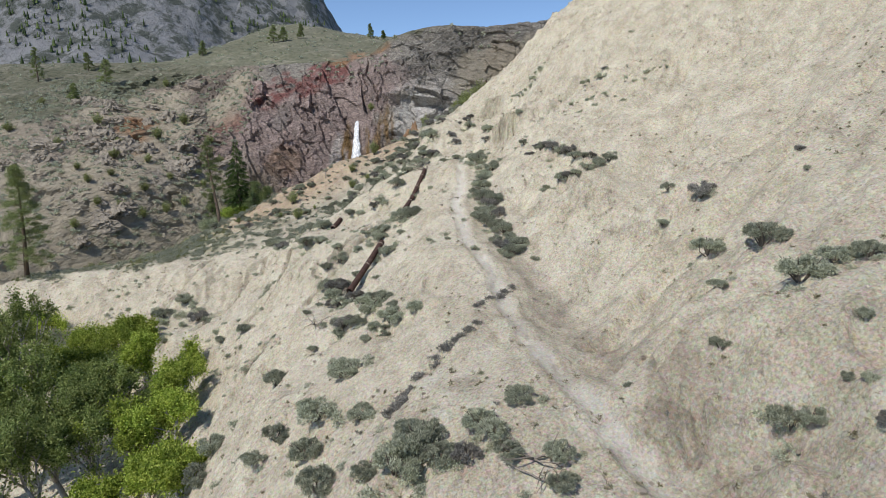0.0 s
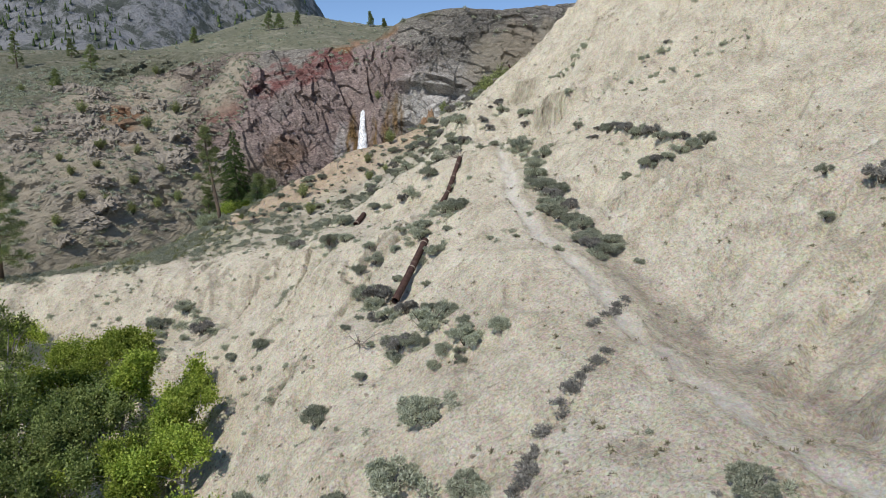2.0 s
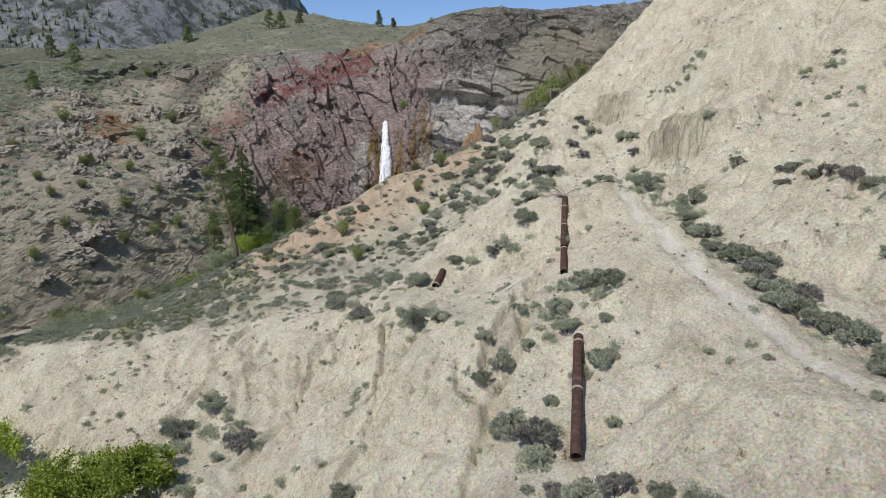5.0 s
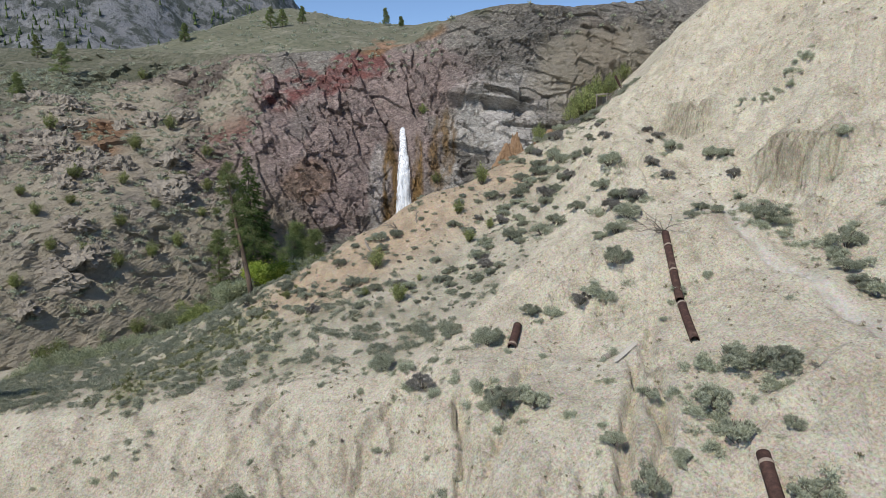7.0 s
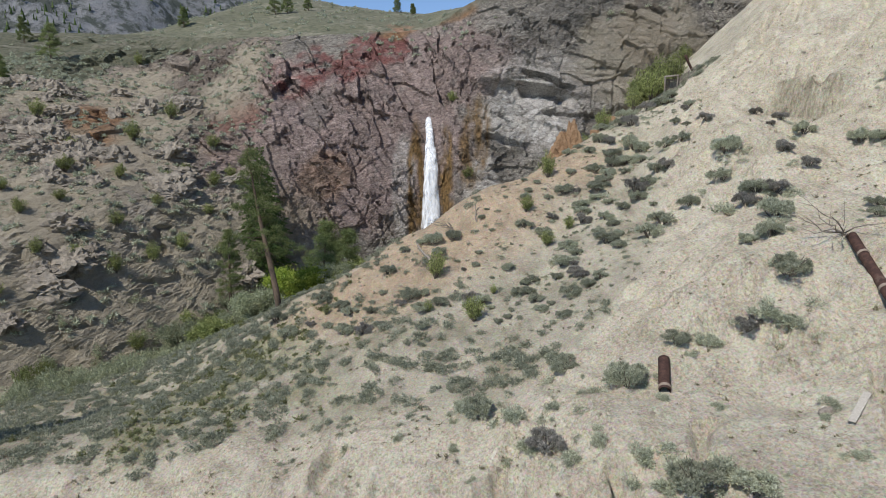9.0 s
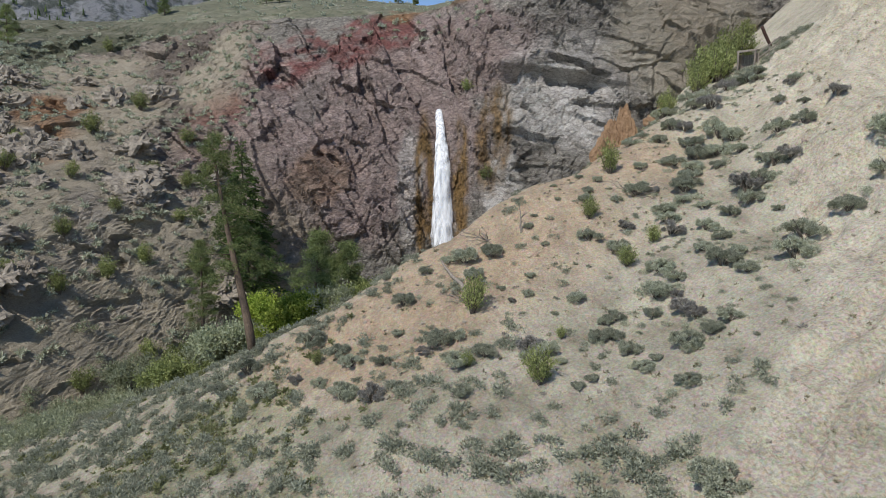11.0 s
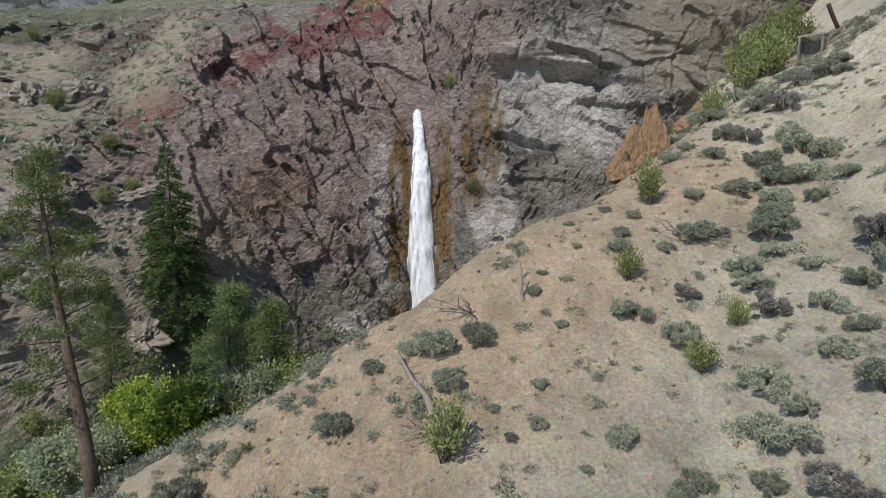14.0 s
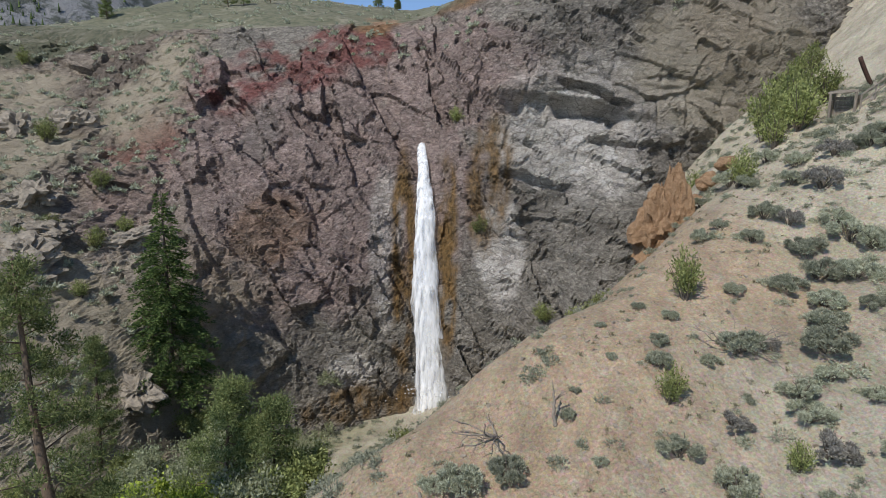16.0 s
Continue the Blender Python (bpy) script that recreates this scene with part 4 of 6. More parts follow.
def fir(seed, tall, wide, label):
    """A dense spire with drooping boughs in whorls."""
    rng = np.random.default_rng(seed)
    tree = thing("fir_tree", label, "tree", "conifers by the creek")
    v, f = [], []
    hs = np.linspace(0, 1, 9)
    tube(v, f, [(0.1 * math.sin(3 * h), 0, tall * h - 0.6 * (h == 0)) for h in hs], [0.34 * (1 - h) + 0.02 for h in hs], 9, 0.15, rng)
    part("trunk", mesh_of("trunk", v, f, FIR_BARK, True), tree)
    sets = []
    h = 0.05
    while h < 0.985:
        reach = wide * (1 - h) ** 0.85 * (0.75 + 0.25 * min(1, h * 8))
        for _ in range(9 if h < 0.7 else 7):
            a = rng.uniform(0, 2 * math.pi)
            ln = reach * rng.uniform(0.6, 1.15) + 0.25
            n = max(14, int(62 * ln / 2.5))
            t = np.sqrt(rng.uniform(0.04, 1, n))[:, None]
            out = np.array([math.cos(a), math.sin(a), 0])
            z = tall * h + rng.uniform(-0.2, 0.2)
            base = np.array([0, 0, z]) + out * ln * t + np.array([0, 0, 1]) * (0.22 * ln * t - 0.42 * ln * t * t)
            base = base + rng.normal(size=(n, 3)) * np.array([0.10, 0.10, 0.06]) * (0.5 + ln * 0.3)
            way = out + 0.75 * rng.normal(size=(n, 3)) * np.array([1, 1, 0.35]) + np.array([0, 0, -0.1])
            sets.append(blades(base, way, rng.uniform(0.22, 0.46, n) * min(1, 0.5 + ln / 3), 0.13, rng))
        h += 0.017
    part("crown", leaf_mesh("crown", sets, FIR_LEAF), tree)
    return tree


def pine(seed, tall, wide, bare, top, label, clumps=85, name="pine_tree", leaf=PINE_LEAF):
    """An open pine: a trunk that leans to top, crooked limbs, and round tufts of needles."""
    rng = np.random.default_rng(seed)
    tree = thing(name, label, "tree", "conifers by the creek")
    v, f = [], []
    hs = np.linspace(0, 1, 9)
    top = Vector(top)

    def stem(h):
        return Vector((top.x * h + 0.12 * math.sin(5 * h + seed), top.y * h + 0.1 * math.sin(4 * h), tall * h))
    tube(v, f, [tuple(stem(h) - Vector((0, 0, 0.6 * (h == 0)))) for h in hs], [0.022 * tall * (1 - 0.9 * h) for h in hs], 9, 0.12, rng)
    part("trunk", mesh_of("trunk", v, f, PINE_BARK, True), tree)
    sets, lv, lf = [], [], []
    for i in range(clumps):
        h = bare + (0.98 - bare) * (i + rng.uniform(0, 1)) / clumps
        reach = wide * (1 - ((h - bare) / (1 - bare)) ** 1.25 * 0.88) * rng.uniform(0.35, 1.0)
        a = rng.uniform(0, 2 * math.pi)
        p = stem(h)
        tip = p + Vector((math.cos(a) * reach, math.sin(a) * reach, reach * rng.uniform(-0.1, 0.35)))
        if i % 2 == 0:
            knee = p.lerp(tip, 0.5) + Vector(rng.normal(size=3)) * 0.12
            tube(lv, lf, [tuple(p), tuple(knee), tuple(tip)], [0.04, 0.028, 0.012], 5)
        n = 210
        d = unit(rng.normal(size=(n, 3)))
        base = np.array(tip) + d * np.abs(rng.normal(0.3, 0.16, (n, 1))) * (0.5 + wide * 0.24) * np.array([1, 1, 0.55])
        sets.append(blades(base, 0.5 * d + 0.7 * rng.normal(size=(n, 3)) + np.array([0, 0, 0.4]), rng.uniform(0.13, 0.24, n), 0.06, rng))
    tagged(part("branchwork", mesh_of("branchwork", lv, lf, PINE_BARK, True), tree), kind="stuff")
    part("crown", leaf_mesh("crown", sets, leaf), tree)
    return tree


def broadleaf(seed, tall, wide, leaf, label, bark=PALE_BARK, leaves=125, group="trees in the ravine"):
    """A tree with forking limbs and leaf clumps round the twig ends."""
    rng = np.random.default_rng(seed)
    tree = thing("cottonwood_tree", label, "tree", group)
    v, f, ends = [], [], []

    def grow(p, d, ln, r, depth):
        q = p + d * ln
        knee = p.lerp(q, 0.5) + Vector(rng.normal(size=3)) * ln * 0.06
        tube(v, f, [tuple(p), tuple(knee), tuple(q)], [r, r * 0.8, r * 0.62], 6 if depth < 2 else 4)
        if depth >= 1:
            ends.append(knee)
        if depth == 4:
            ends.append(q)
            return
        for _ in range(3 if depth < 3 else 2):
            k = (d + Vector(rng.normal(size=3)) * 0.46 + Vector((0, 0, 0.3))).normalized()
            grow(q, k, ln * rng.uniform(0.62, 0.82), r * 0.6, depth + 1)
    grow(Vector((0, 0, -0.5)), Vector((0, 0, 1)), 3.2, 0.24, 0)
    co = np.array(v)
    span = np.array([co[:, 0].std() * 2.2, co[:, 1].std() * 2.2, co[:, 2].max()])
    k = np.array([wide / 2 / span[0], wide / 2 / span[1], (tall - 0.5) / span[2]])
    tagged(part("branchwork", mesh_of("branchwork", (co * k).tolist(), f, bark, True), tree), kind="stuff")
    sets = []
    for e in ends:
        n = int(leaves * rng.choice([0.12, 0.45, 0.8, 1.25]))
        d = unit(rng.normal(size=(n, 3)))
        base = np.array(e) * k + d * np.abs(rng.normal(0, 0.45, (n, 1))) * (0.5 + wide * 0.06) * np.array([1, 1, 1.35])
        sets.append(blades(base, d + 0.8 * rng.normal(size=(n, 3)) + np.array([0, 0, 0.3]), rng.uniform(0.15, 0.27, n), 0.15, rng))
    part("crown", leaf_mesh("crown", sets, leaf), tree)
    return tree


def sit(x, y, sink=0.05):
    return float(height(np.array([x]), np.array([y]))[0]) - sink


def plant(ob, x, y, z, size, turn, tall=1.0, lean=(0, 0)):
    ob.matrix_basis = pose(x, y, z, lean[0], lean[1], turn) @ Matrix.Diagonal((size, size, size * tall, 1))
    return ob


def copy_plant(ob, x, y, z, size, turn, tall=1.0, lean=(0, 0)):
    c = copy_thing(ob, Matrix.Identity(4))
    return plant(c, x, y, z, size, turn, tall, lean)


# ---- plants in their places: x, y and breadth in metres ----
DRAW_SAGE = [(2, 66.5, 1.6), (2.2, 70.5, 1.6), (2.6, 72.6, 1.7), (2.4, 61, 1.5), (3.4, 60.6, 1.5), (4.9, 54, 1.4), (5.6, 49.8, 1.3), (2.2, 80.5, 2.2), (4, 74.9, 2), (3.1, 74.4, 1.5), (2.7, 68.7, 2), (2.7, 64.7, 2.1), (3.8, 63.5, 1.8), (3.2, 62.7, 1.9), (2.4, 58.6, 1.9), (2.9, 57.4, 1.8), (4.4, 59.4, 1.5), (3.9, 56.5, 1.7), (4.5, 55.3, 1.7), (3.9, 52.3, 1.6), (4.2, 50.6, 1.5), (5.2, 52, 1.6), (5, 49.6, 1.4), (5.8, 51.2, 1.4), (4.4, 49.2, 1.1), (1.9, 50.1, 0.7), (-2.4, 56, 0.6), (-0.6, 53.9, 0.5), (6.6, 48, 0.8)]
HILL_SAGE = [(7.9, 76, 1.4), (9, 71.7, 1), (8, 69.6, 1.1), (9.7, 71.2, 1.2), (9, 67.9, 1.1), (9.7, 67.1, 1.3), (10.2, 65.5, 1.5), (10.9, 64.9, 1.4), (10.6, 62.6, 1.4), (11.3, 61.8, 1.4), (11.5, 60.2, 1.3), (12.2, 59.3, 0.9), (12.9, 59.1, 0.9), (8.8, 59.9, 0.8), (8.4, 59.4, 0.7), (9.9, 59.4, 0.9), (10.1, 58.4, 1.3), (10.5, 57.7, 1.1), (11.1, 57.3, 1.1), (12.5, 58.2, 1.3), (13.4, 58.3, 1.3), (14.4, 58.6, 1.3)]
HILL_DOT_SAGE = [(17.8, 81.1, 1.4), (15.8, 81.9, 1.1), (16.6, 82.3, 0.8), (12.8, 81.4, 0.8), (12.5, 82.8, 0.7), (15.7, 77.8, 0.9), (16.4, 77.8, 0.8), (17.5, 76.6, 0.8), (16.2, 75.3, 0.9), (16.2, 77.3, 0.6), (14.7, 76.1, 0.9), (13.9, 78.8, 0.8), (20.4, 78, 1.1), (20.2, 77.1, 0.6), (20.7, 74.8, 1), (22, 74.8, 1), (22.7, 74.4, 0.6), (23.9, 74.2, 1.1), (18.9, 72.9, 0.7), (18.2, 73.9, 0.6), (22.4, 85, 0.7), (7.8, 97.2, 1), (8.9, 95, 1), (7.8, 81.6, 0.8)]
PIPE_SAGE = [(-6.3, 66.9, 2.3), (-5, 65.8, 2), (-8.3, 65.2, 1.8), (-8.1, 62.9, 1.7), (-5.9, 62.6, 1), (-10.6, 67.7, 1.2), (-10.5, 63.1, 0.8), (-6.9, 59.3, 1.8), (-8, 59.3, 1.6), (-9.9, 58.5, 0.9), (-12.3, 62.1, 1.5), (-13.5, 61.4, 1.2), (-12.3, 57.2, 1.9), (-10.7, 56.5, 1.4), (-11.2, 54.2, 1.5), (-9.6, 51.1, 1.6), (-8.4, 50.5, 1.6), (-10.7, 51.7, 1.3), (-7.2, 55.2, 0.8), (-12.8, 50.9, 0.8), (-12, 52.1, 0.7), (-6.8, 49.7, 1.1), (-5.6, 48.5, 1.4), (-4.9, 48.1, 0.7), (-6.6, 46.9, 0.6), (-5.5, 46.3, 0.5), (-4.4, 45.5, 0.8)]
LOWER_SAGE = [(-9, 46.9, 1.4), (-7.7, 46.2, 1.4), (-6.9, 46, 0.9), (-8.7, 45.8, 1.2), (-5.1, 44.6, 0.8), (-4.2, 44.4, 1), (-5.5, 43.7, 1), (-4.6, 43.1, 0.8), (-4.6, 42.5, 0.9), (-6.1, 42.9, 0.8), (-10.5, 47.9, 0.6), (-2.3, 42.9, 1.3), (-10.8, 45.2, 0.8)]
BLUFF_SAGE = [(-34.1, 74, 0.9), (-34.3, 71.9, 1.9), (-32.6, 69.8, 1), (-33.8, 69.4, 2), (-29.7, 67.2, 1.7), (-31.6, 69.2, 1.1), (-38, 70.9, 1.5), (-42.8, 73.1, 1), (-45.2, 75.1, 0.9), (-47.6, 77.2, 0.8), (-50.1, 76, 0.7), (-52.3, 75.3, 1.2), (-43.2, 69.1, 2), (-39.3, 68, 1), (-39.2, 64.6, 1.4), (-37.4, 68.4, 1.2), (-35.5, 67.7, 1.5), (-33.1, 63.1, 1.6), (-32.1, 65.9, 1.2), (-29.3, 63.5, 0.9), (-29.2, 61.8, 0.9), (-26.2, 62.3, 1.3), (-21.8, 58.5, 1.4), (-29.8, 58.9, 0.8), (-22.2, 55.5, 0.7), (-21.4, 53.5, 0.9), (-17.4, 51.9, 0.8), (-17, 49.7, 0.8), (-18, 49.9, 0.9), (-23.7, 53.6, 1.8), (-22.7, 54.2, 0.9)]
MID_SAGE = [(-25.9, 80.5, 1.8), (-22.9, 76, 1.9), (-18.2, 70.2, 2), (-16.3, 69.2, 1.7), (-13.2, 64.8, 1.1), (-18.3, 78.5, 2), (-20.9, 82.5, 1.9), (-15.1, 80.2, 1.4), (-11.6, 79.4, 1.4), (-9.6, 78.7, 1.9), (-8.7, 80.9, 2), (-12.1, 93.3, 1.8)]
SADDLE_SAGE = [(-10.6, 79.4, 2), (-13.5, 79.7, 1.6), (-18.7, 78.9, 2), (-17.1, 76.5, 0.9), (-14.9, 75.3, 0.9), (-12.1, 69.6, 1), (-11.7, 72.4, 0.7), (-3.8, 76.6, 1), (-6, 76.2, 1.3), (-7.3, 74.4, 0.8)]
SLOPE_SAGE = [(-26.7, 81.8, 1.5), (-27.4, 80.5, 0.8), (-24.1, 78.8, 1.6), (-23.6, 76.2, 1.7), (-22.1, 74.5, 1.3), (-20.7, 74.5, 1.3), (-19.4, 72.7, 1.6), (-18.2, 71.2, 2), (-16.8, 70.7, 1.6), (-18.8, 70.8, 1.6), (-14.8, 67.3, 0.9), (-14.8, 69.9, 0.6), (-13.4, 66.2, 0.7), (-30.4, 79.4, 0.8), (-27.4, 78.3, 0.8), (-26.6, 75.6, 0.8), (-25.7, 72.7, 0.8), (-7.5, 68.3, 1.5), (-7.2, 67.6, 1.5), (-6.1, 67, 1.4), (-5.3, 66.6, 1.3), (-5.7, 65, 1.5), (-5, 64.6, 0.8), (-5.5, 69, 0.9), (-9.6, 67, 1.3), (-8.9, 65.1, 1.6), (-8.2, 64.5, 1.1), (-9.3, 63.1, 1.4), (-10.8, 62.9, 1.1)]
SCREE_SAGE = [(-12, 109.7, 1.7), (-11.2, 108.1, 1.6), (-12.7, 105.5, 2.1), (-13.4, 104.3, 1.1), (-15, 103.1, 1.6), (-15.3, 101.4, 1.6), (-7.5, 111.8, 2.2), (-8.2, 107.1, 1.3), (-7.6, 112.9, 1.5), (-2.2, 116.7, 1.3), (-2.9, 110.8, 1.1), (-4.1, 109.9, 0.9), (-4.5, 106, 0.8), (-6.7, 105.1, 1.6), (-10.3, 102, 2.3), (-9.3, 101.9, 1.4), (-10.6, 101, 1.6), (-11.8, 100.8, 1.3), (-13.5, 100.3, 1.3), (-13.2, 98.8, 1), (-14.7, 98, 1.2), (-14.7, 95.5, 1.8), (-13.6, 95.9, 0.9), (-17.2, 97.9, 1.6), (-18.1, 96, 1.7), (-16.8, 96.3, 1.1), (-17.4, 93.9, 1.4), (-17.2, 93, 1.2), (-17.3, 95.2, 0.8), (-18.8, 94.6, 1), (-20.6, 95.5, 1.2)]
SCREE_LOW_SAGE = [(-21.2, 95.2, 0.8), (-18.5, 90.9, 1.5), (-20.7, 90.4, 1), (-17.1, 91.1, 1.1), (-16.3, 91.2, 1.1), (-19.9, 90.9, 0.7), (-20.9, 92.1, 1.1), (-21.2, 93.9, 1.2), (-22, 93.9, 1), (-22.2, 97.4, 1.1), (-23.7, 96.5, 0.5), (-20.2, 102.8, 1.5), (-17.7, 103.6, 1.3), (-15.8, 106.7, 1.8), (-14.6, 106.4, 0.9), (-23.2, 102.9, 0.6), (-23.4, 106, 0.5), (-23.9, 105, 0.7), (-26.5, 99.6, 0.6), (-26, 98.1, 0.5), (-25, 98.5, 0.7), (-24.6, 100.3, 0.7), (-28, 101.2, 1.4), (-26.7, 103.2, 1.5), (-28.5, 103.2, 1.8), (-29.6, 103.4, 1), (-31.2, 102.8, 0.9), (-33.9, 104.2, 0.7), (-32.6, 100.3, 1.4), (-36.4, 102.4, 0.8), (-38.4, 99.7, 1.7)]
SCREE_FOOT_SAGE = [(-36.4, 97.9, 1.4), (-35.5, 96.5, 1.3), (-33.6, 95.7, 1.2), (-32.8, 97.9, 0.8), (-30.4, 95.8, 1.6), (-31.2, 95.3, 1), (-29.3, 93.5, 1.5), (-28, 93.8, 1.3), (-29.3, 96, 1), (-42.3, 99.2, 1.8), (-40.6, 96.2, 1.7), (-43.9, 98.3, 1.1), (-38.8, 96.7, 0.9), (-37.2, 95.7, 0.9), (-35.6, 93.8, 1.6), (-33.9, 92.7, 1.5), (-29.4, 91.1, 1), (-25.5, 93.9, 1.5), (-24.8, 93.3, 1.5), (-25.9, 92.9, 0.9), (-24.2, 92.4, 0.7), (-23.9, 90.2, 0.7), (-23.1, 90.5, 0.7), (-19.5, 88.2, 1.1), (-14.1, 94.1, 1.1), (-9.8, 98.9, 0.7), (-7.9, 101.4, 1.7), (-8.4, 102.2, 1.5), (-8.3, 103.6, 1.2)]
SADDLE_TOP_SAGE = [(-5.1, 96.6, 2.3), (-6.2, 94.9, 2), (-5.5, 90.9, 2.8), (-4.5, 90.2, 1.8), (-6.4, 90.4, 1.8), (-6, 87.4, 2.2), (-7.7, 84.8, 1.6), (-8.9, 85.3, 1.2), (-10.4, 95.3, 2), (-8.6, 94.7, 1.5), (-5.9, 103.6, 1.4), (-3.8, 103.7, 1.4), (-2.3, 110.9, 1.3), (0.9, 104.1, 1.2), (0.4, 99, 1.3), (0.9, 96.5, 1.6), (-0.7, 98.4, 0.8), (3.6, 93.7, 1.8), (4.2, 92.3, 1.5), (-2.4, 83.1, 1.2), (-0.7, 85.5, 1.3), (-0.8, 82.4, 1), (-1.1, 92.3, 1.4), (-2, 94.3, 1.5), (3.4, 88.8, 1.2), (2.7, 86.1, 0.9), (2.6, 82.5, 0.8)]
UPPER_DRAW_SAGE = [(1.3, 81.9, 1.7), (1.1, 80.5, 1.6), (2.4, 80.5, 1.6), (2.9, 79.5, 1.6), (1.3, 79.9, 1.6), (2.3, 78.6, 1.6), (2.6, 77.1, 1.5), (3.4, 76, 1.7), (7.5, 81.5, 1.3), (11.7, 93.8, 1.6), (11.4, 94.1, 1.1), (10.9, 94.5, 0.8), (10.3, 94.2, 1.1), (9, 94.4, 1.3), (8.2, 94.4, 0.8), (8.1, 95.7, 0.8), (10.2, 93.4, 1.1), (9.4, 94.3, 0.8)]
SHOULDER_SAGE = [(-9, 125.4, 1.3), (-7.5, 124.3, 2.1), (-8.3, 120.7, 1.5), (-10.1, 115.3, 1.7), (-4.9, 124.5, 1.7), (-5.4, 120.1, 1.6), (-9.5, 114, 1.5), (-11.6, 113.9, 1.3), (-9.8, 112.1, 1.9), (-6.8, 115.4, 2.1), (-3.9, 118.8, 2), (-2.6, 117.6, 1.6), (-1.3, 118.4, 1.6), (-7, 110.8, 1.6), (-10.2, 110.1, 1.8), (-8.9, 109.2, 1.8), (-7.4, 117.3, 1.5), (-13.6, 115.7, 1.3), (-12.3, 116.3, 1), (-10, 106.8, 1.1), (-11.9, 106.7, 1.6)]
CREST_SAGE = [(-14.7, 104, 1.5), (-12.5, 102.8, 1), (-18.7, 101.1, 1.5), (-19.2, 107.6, 0.9), (-19.6, 106.4, 1), (-17.4, 106.3, 0.8), (-14.4, 110.2, 1), (-18.1, 109.1, 0.8), (-19.2, 110.3, 0.7), (-21.4, 109.2, 0.5), (-21.5, 107.2, 0.5)]
SPUR_SAGE = [(-6.5, 37.5, 2.6), (-7.3, 33.6, 2.3), (-4.3, 31.9, 1.4), (-13, 43.1, 1.8), (-0.3, 25.9, 2.1), (-1.4, 24.7, 1.9), (2.2, 26, 1.6), (4, 27, 1.4), (3.3, 23.8, 1.3), (2.7, 24.9, 1.3), (5.3, 23.3, 1.2), (5.3, 21.9, 1.2), (0.5, 24.8, 1.5), (-2.8, 25.5, 1.3), (-7.3, 31.2, 1.8), (-11, 33.1, 1.4), (-16.5, 39.6, 2), (-17.1, 38, 2.3), (-11, 55.7, 3.3), (-8.4, 46.2, 2), (-6.7, 47.2, 2.4), (-4.3, 43.3, 1.8), (-30.8, 67.3, 2.5), (-34.1, 71.2, 2.3), (-36.3, 69.6, 2.7), (-0.6, 25.4, 2.1), (-1.1, 26.7, 1.4), (1.7, 24.3, 1.3), (-5.4, 26.5, 1.8), (-21.8, 58.6, 1.3), (-24.9, 60, 1.1), (-9.9, 33.9, 1.6)]
GULLY_SAGE = [(17.1, 42.3, 1.9), (15.7, 44.9, 0.9), (14.8, 42.9, 0.8), (15.7, 36.8, 1.9), (16.8, 32.6, 2.2), (15.7, 26.8, 2.1), (17.6, 27.8, 1.5), (13.9, 30.7, 1), (12.2, 25.9, 0.9), (13.1, 21.8, 1.4), (13.6, 21.2, 1), (15.9, 23, 0.7), (14.5, 21.1, 0.6), (14.5, 20.1, 0.5), (14.2, 18.7, 0.8), (21.5, 39.1, 0.7), (21.1, 37.2, 0.5), (18.5, 81.7, 0.9), (18.5, 27, 1.2), (8.8, 26.8, 0.5)]


def scatter(count, x0, x1, y0, y1, chance, seed):
    """Random places with a chance each, from a function of arrays."""
    rng = np.random.default_rng(seed)
    x, y = rng.uniform(x0, x1, count), rng.uniform(y0, y1, count)
    keep = rng.uniform(0, 1, count) < chance(x, y)
    return x[keep], y[keep]


def small_bush(rng, n, size, squash):
    """A cheap lobed bush one metre across, as blade arrays."""
    lobes = unit(rng.normal(size=(9, 3)))
    lobes[:, 2] = np.abs(lobes[:, 2])
    lobes = lobes * rng.uniform(0.16, 0.34, (9, 1))
    d = unit(rng.normal(size=(n, 3)))
    base = lobes[rng.integers(0, 9, n)] + d * rng.uniform(0.05, 0.17, (n, 1))
    base[:, 2] = np.abs(base[:, 2]) * squash
    return blades(base, d + base * 2 + np.array([0, 0, 0.4]) + 0.4 * rng.normal(size=(n, 3)), size * rng.uniform(0.7, 1.3, n), size * 0.62, rng, pair=False)


def field(name, x, y, z, sizes, leaf, label, category, seed, n=230, blade=0.085, squash=0.72):
    """Many small plants as one mass."""
    rng = np.random.default_rng(seed)
    kinds = [small_bush(rng, n, blade, squash) for _ in range(6)]
    sets = []
    for px, py, pz, s in zip(x, y, z, sizes):
        v, f = kinds[rng.integers(6)]
        a = rng.uniform(0, 6.28)
        c, q = math.cos(a) * s, math.sin(a) * s
        w = np.column_stack([v[:, 0] * c - v[:, 1] * q + px, v[:, 0] * q + v[:, 1] * c + py, v[:, 2] * s * rng.uniform(0.8, 1.15) + pz])
        sets.append((w, f))
    ob = new(name, leaf_mesh(name, sets, leaf))
    return tagged(ob, label, category, kind="stuff")


sage_kinds = [sagebrush(s) for s in (1, 2, 3, 4, 5)]
dry_kinds = [sagebrush(s, DRY_LEAF, 11, "grey-brown half-dead sagebrush on pale silt") for s in (11, 12)]
shrub_kinds = [green_shrub(s) for s in (21, 22, 23)]
pick = random.Random(4)
fresh = set()


def put(kinds, x, y, z, size, tall):
    """The next plant of a kind: the first use places the kind itself, later ones a copy."""
    k = pick.choice(kinds)
    turn = pick.uniform(0, 360)
    lean = (pick.uniform(-8, 8), pick.uniform(-8, 8))
    if k.name not in fresh:
        fresh.add(k.name)
        return plant(k, x, y, z, size, turn, tall, lean)
    return copy_plant(k, x, y, z, size, turn, tall, lean)


